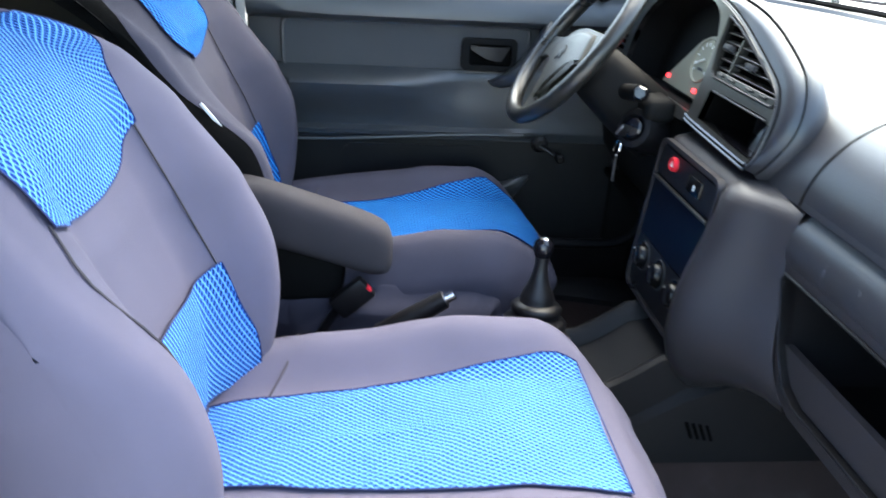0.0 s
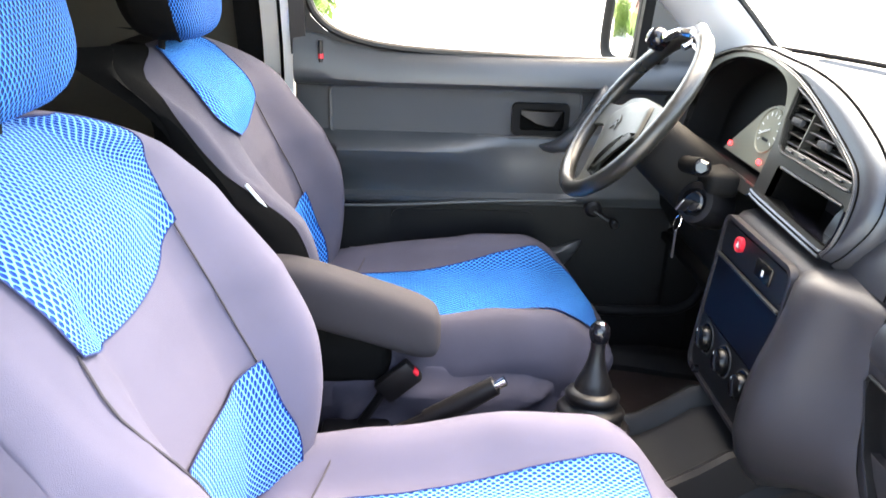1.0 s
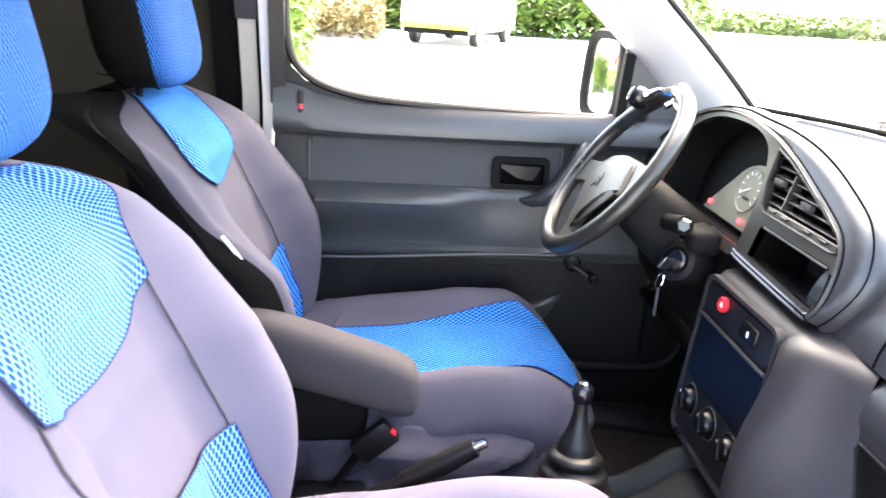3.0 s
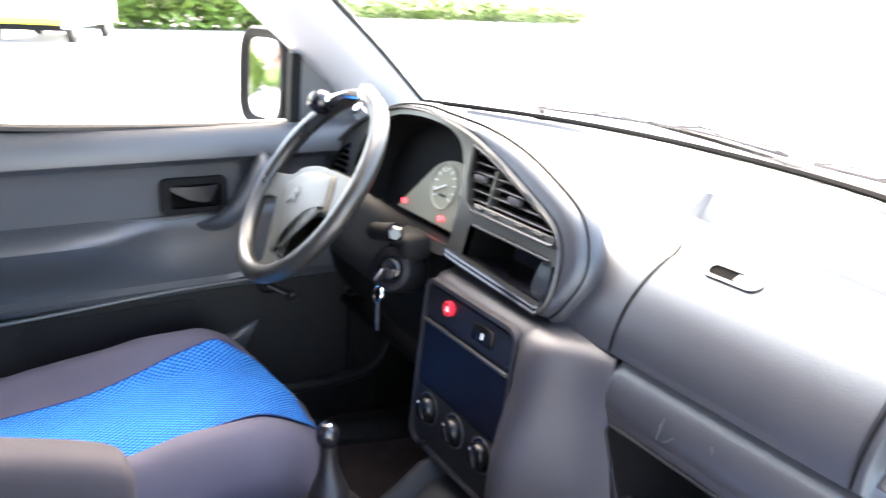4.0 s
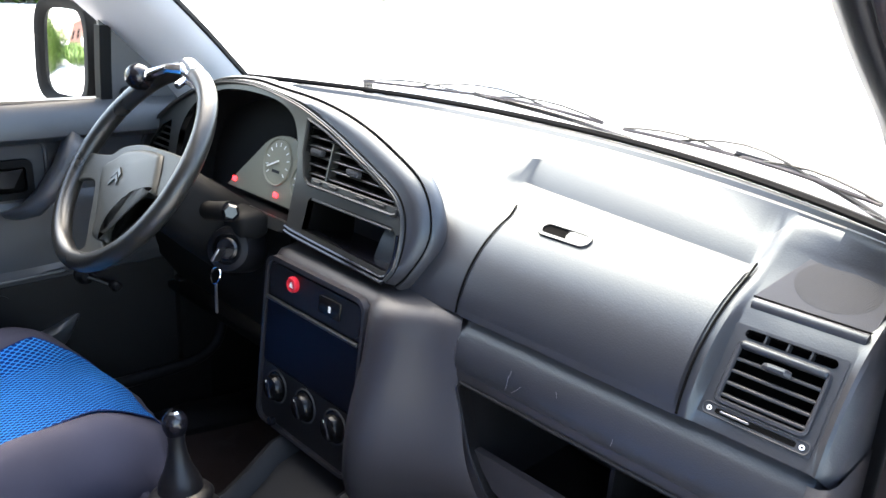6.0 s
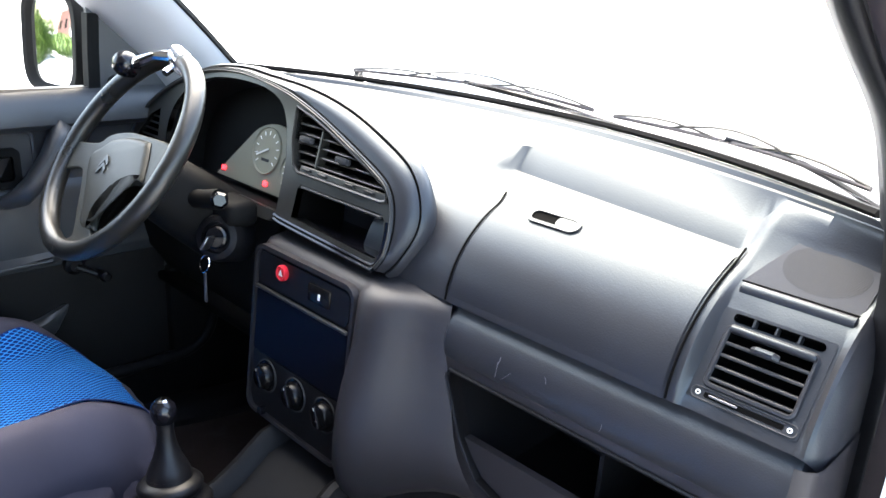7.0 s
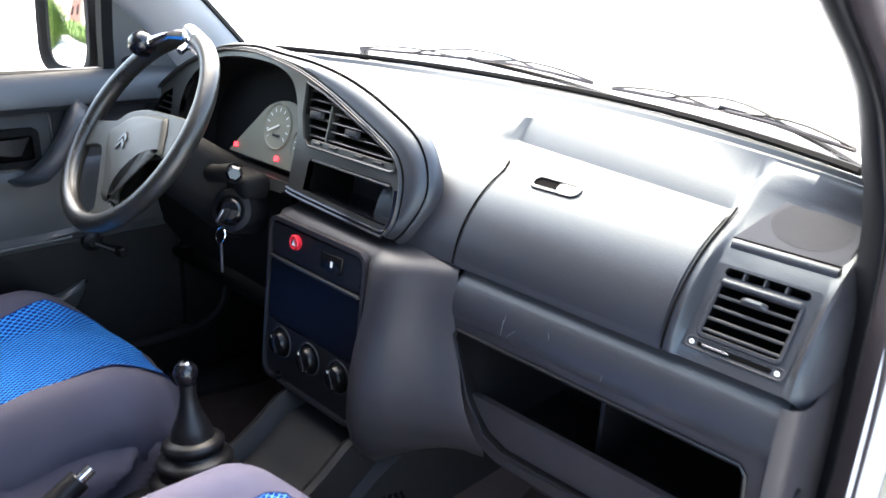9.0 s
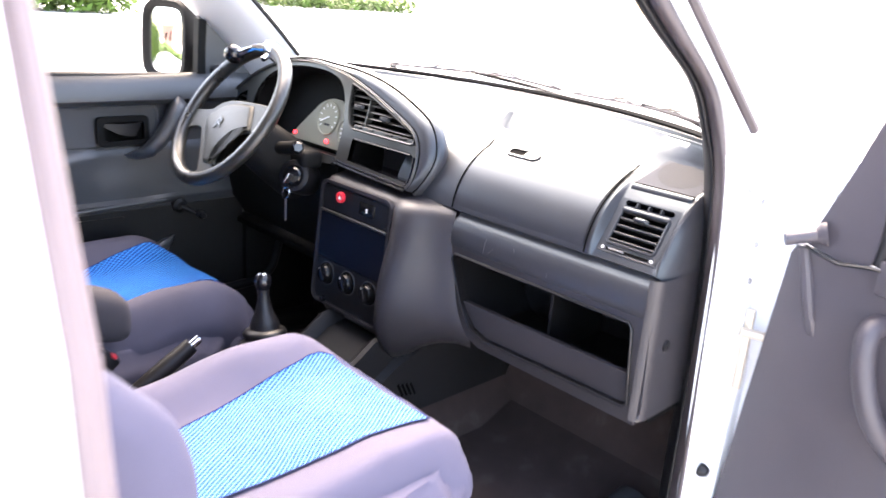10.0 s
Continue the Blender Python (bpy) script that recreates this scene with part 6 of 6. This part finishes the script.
wiper([Vector((0.17, 1.19, 1.222)), Vector((0.05, 1.15, 1.244)), on_glass(-0.13, 0.030)], [on_glass(-0.40, 0.008), on_glass(-0.22, 0.020), on_glass(-0.02, 0.032), on_glass(0.15, 0.010)])
wiper([Vector((0.62, 1.05, 1.210)), Vector((0.50, 1.10, 1.238)), on_glass(0.40, 0.020)], [on_glass(0.19, 0.004), on_glass(0.34, 0.010), on_glass(0.48, 0.012), on_glass(0.61, -0.002)])
m = thing("washer_jet", "small dark washer nozzle on the bonnet", "washer jet", (-0.42, 1.12, 1.20))
part("nozzle", box(-0.427, -0.413, 1.10, 1.118, 1.205, 1.252, 0.004, 2), BLACK, m)


# ---- outside ----
PAVING = material("pale bright paving", (0.55, 0.54, 0.52), 0.9, grain=0.4, scale=30, vary=0.12, blotch=0.6)
LEAF = material("sunlit leaves", (0.10, 0.17, 0.03), 0.6, vary=0.5, blotch=2.0)
LEAF_DRY = material("dry grass and leaves", (0.24, 0.19, 0.08), 0.8, vary=0.4, blotch=2.0)
STRAW = material("yellow stripe", (0.75, 0.75, 0.05), 0.4)
BRICK = material("red brick", (0.30, 0.15, 0.12), 0.9, vary=0.3, blotch=5)

bm = bmesh.new()
bmesh.ops.create_grid(bm, x_segments=2, y_segments=2, size=400)
solid("ground", bm, PAVING, "pale sunlit paved yard", "ground", "structure")


def foliage(name, label, x0, x1, y0, y1, h, count, mat, seed, leaf=0.09, category="hedge"):
    """A loose mass of separate leaves, denser below, with an uneven top."""
    rng = np.random.default_rng(seed)
    verts, faces = [], []
    for _ in range(count):
        x, y = rng.uniform(x0, x1), rng.uniform(y0, y1)
        top = h * (0.65 + 0.35 * noise.noise(Vector((x * 0.9, y * 0.9, seed))) + 0.15 * noise.noise(Vector((x * 3, y * 3, seed))))
        z = top * rng.uniform(0, 1) ** 0.7
        a, t, s = rng.uniform(0, 6.28), rng.uniform(-0.9, 0.9), leaf * rng.uniform(0.6, 1.4)
        u = Vector((math.cos(a), math.sin(a), t)) * s
        w = Vector((-math.sin(a), math.cos(a), rng.uniform(-0.8, 0.8))) * s * 0.4
        c = Vector((x, y, z))
        k = len(verts)
        verts += [c - u, c + w, c + u, c - w]
        faces.append((k, k + 1, k + 2, k + 3))
    me = bpy.data.meshes.new(name)
    me.from_pydata(verts, [], faces)
    me.materials.append(mat)
    return tagged(new(name, me), label, category, kind="stuff")


foliage("shrubs", "sunlit green shrubs beside the yard", -14.5, -11.6, -4.5, -1.35, 3.2, 14000, LEAF, 3, 0.10, "shrub")
foliage("grass", "dry grass and litter under the shrubs", -26, -21.5, -5.0, -0.2, 1.6, 6000, LEAF_DRY, 4, 0.12, "grass")
foliage("hedge", "green hedge along the yard's far side", -75, -48, 18.5, 44, 1.6, 26000, LEAF, 5, 0.28)
foliage("shrubs", "green shrubs behind the parked van", -32, -28, -6, 12, 2.6, 12000, LEAF, 6, 0.22, "shrub")


foliage("bush", "green bush beside the yard", -12.6, -10.2, -8.8, -5.9, 2.3, 9000, LEAF, 8, 0.09, "bush")
foliage("verge", "rough grass verge along the yard", -32, -14, -30, -12, 0.9, 14000, LEAF, 9, 0.25, "grass")
house = thing("brick_house", "small red brick house behind the verge", "house", (-30, -34, 0))
HM = Matrix.Translation((-30, -34, 0)) @ pose(0, 0, 0, 0, 0, -42)
wall = part("wall", box(-2, 4, -3, 3, 0, 4.2, m=HM), BRICK, house, "red brick wall")
part("roof", loft([[HM @ Vector((x, y, z)) for y, z in ((-3.3, 4.1), (0, 5.8), (3.3, 4.1))] for x in (-2.3, 4.3)]), RUST, house, "tiled roof")
for x in (-1.2, 1.6):
    part("window", box(x, x + 1.1, 2.98, 3.04, 1.2, 2.6, m=HM), GLOSS, wall)


def parked_van(x, y, turn):
    """A white light van with a yellow stripe, standing on the yard."""
    v = thing("parked_van", "white parked van with a yellow side stripe", "van", (x, y, 0))
    M = Matrix.Translation((x, y, 0)) @ pose(0, 0, 0, 0, 0, turn) @ Matrix.Scale(1.2, 4)
    prof = [(-2.0, 0.30), (-2.05, 0.6), (-2.02, 1.3), (-1.9, 1.85), (0.5, 1.88), (0.95, 1.75), (1.45, 1.15), (2.0, 1.0), (2.1, 0.7), (2.08, 0.32)]
    part("body", loft([[M @ Vector((a, w * k, b)) for a, b in prof] for w, k in ((-0.85, 0.94), (-0.85, 1), (0.85, 1), (0.85, 0.94))]), WHITE, v, "white body")
    part("bumper", box(-2.10, -2.0, -0.82, 0.82, 0.38, 0.50, 0.02, 2, m=M), STRAW, v, "yellow rear bumper strip")
    part("bumper_underside", box(-2.06, -1.9, -0.78, 0.78, 0.26, 0.375, 0.02, 2, m=M), MATTE, v)
    part("rear_window", plate([(-0.68, 1.18), (-0.62, 1.70), (0.62, 1.70), (0.68, 1.18)], [], 0.01, M @ Matrix(((0, 0, -1, -2.045), (1, 0, 0, 0), (0, 1, 0, 0), (0, 0, 0, 1)))), GLOSS, v, "dark rear window")
    for s in (-1, 1):
        part("stripe", box(-1.9, 2.0, min(s * 0.852, s * 0.862), max(s * 0.852, s * 0.862), 0.36, 0.43, m=M), STRAW, v, "yellow stripe")
        part("side_window", plate([(0.35, 1.2), (0.35, 1.7), (0.8, 1.7), (1.2, 1.22)], [], 0.01, M @ Matrix(((1, 0, 0, 0), (0, 0, s, s * 0.858), (0, 1, 0, 0), (0, 0, 0, 1)))), GLOSS, v)
        for a in (-1.3, 1.35):
            w = part("wheel", lathe([(0.2, -0.09), (0.30, -0.09), (0.31, -0.05), (0.31, 0.05), (0.30, 0.09), (0.2, 0.09)], 24, M @ Matrix.Translation((a, s * 0.76, 0.31)) @ pose(0, 0, 0, 90, 0, 0)), MAT, v, "black tyre")
            part("hub", lathe([(0.2, -0.085), (0.19, -0.095), (0.06, -0.1), (0.0, -0.1), (0.0, 0.1), (0.06, 0.1), (0.19, 0.095), (0.2, 0.085)], 20, M @ Matrix.Translation((a, s * 0.76, 0.31)) @ pose(0, 0, 0, 90, 0, 0)), GREY, w)
    return v


parked_van(-23.08, 2.19, 158)
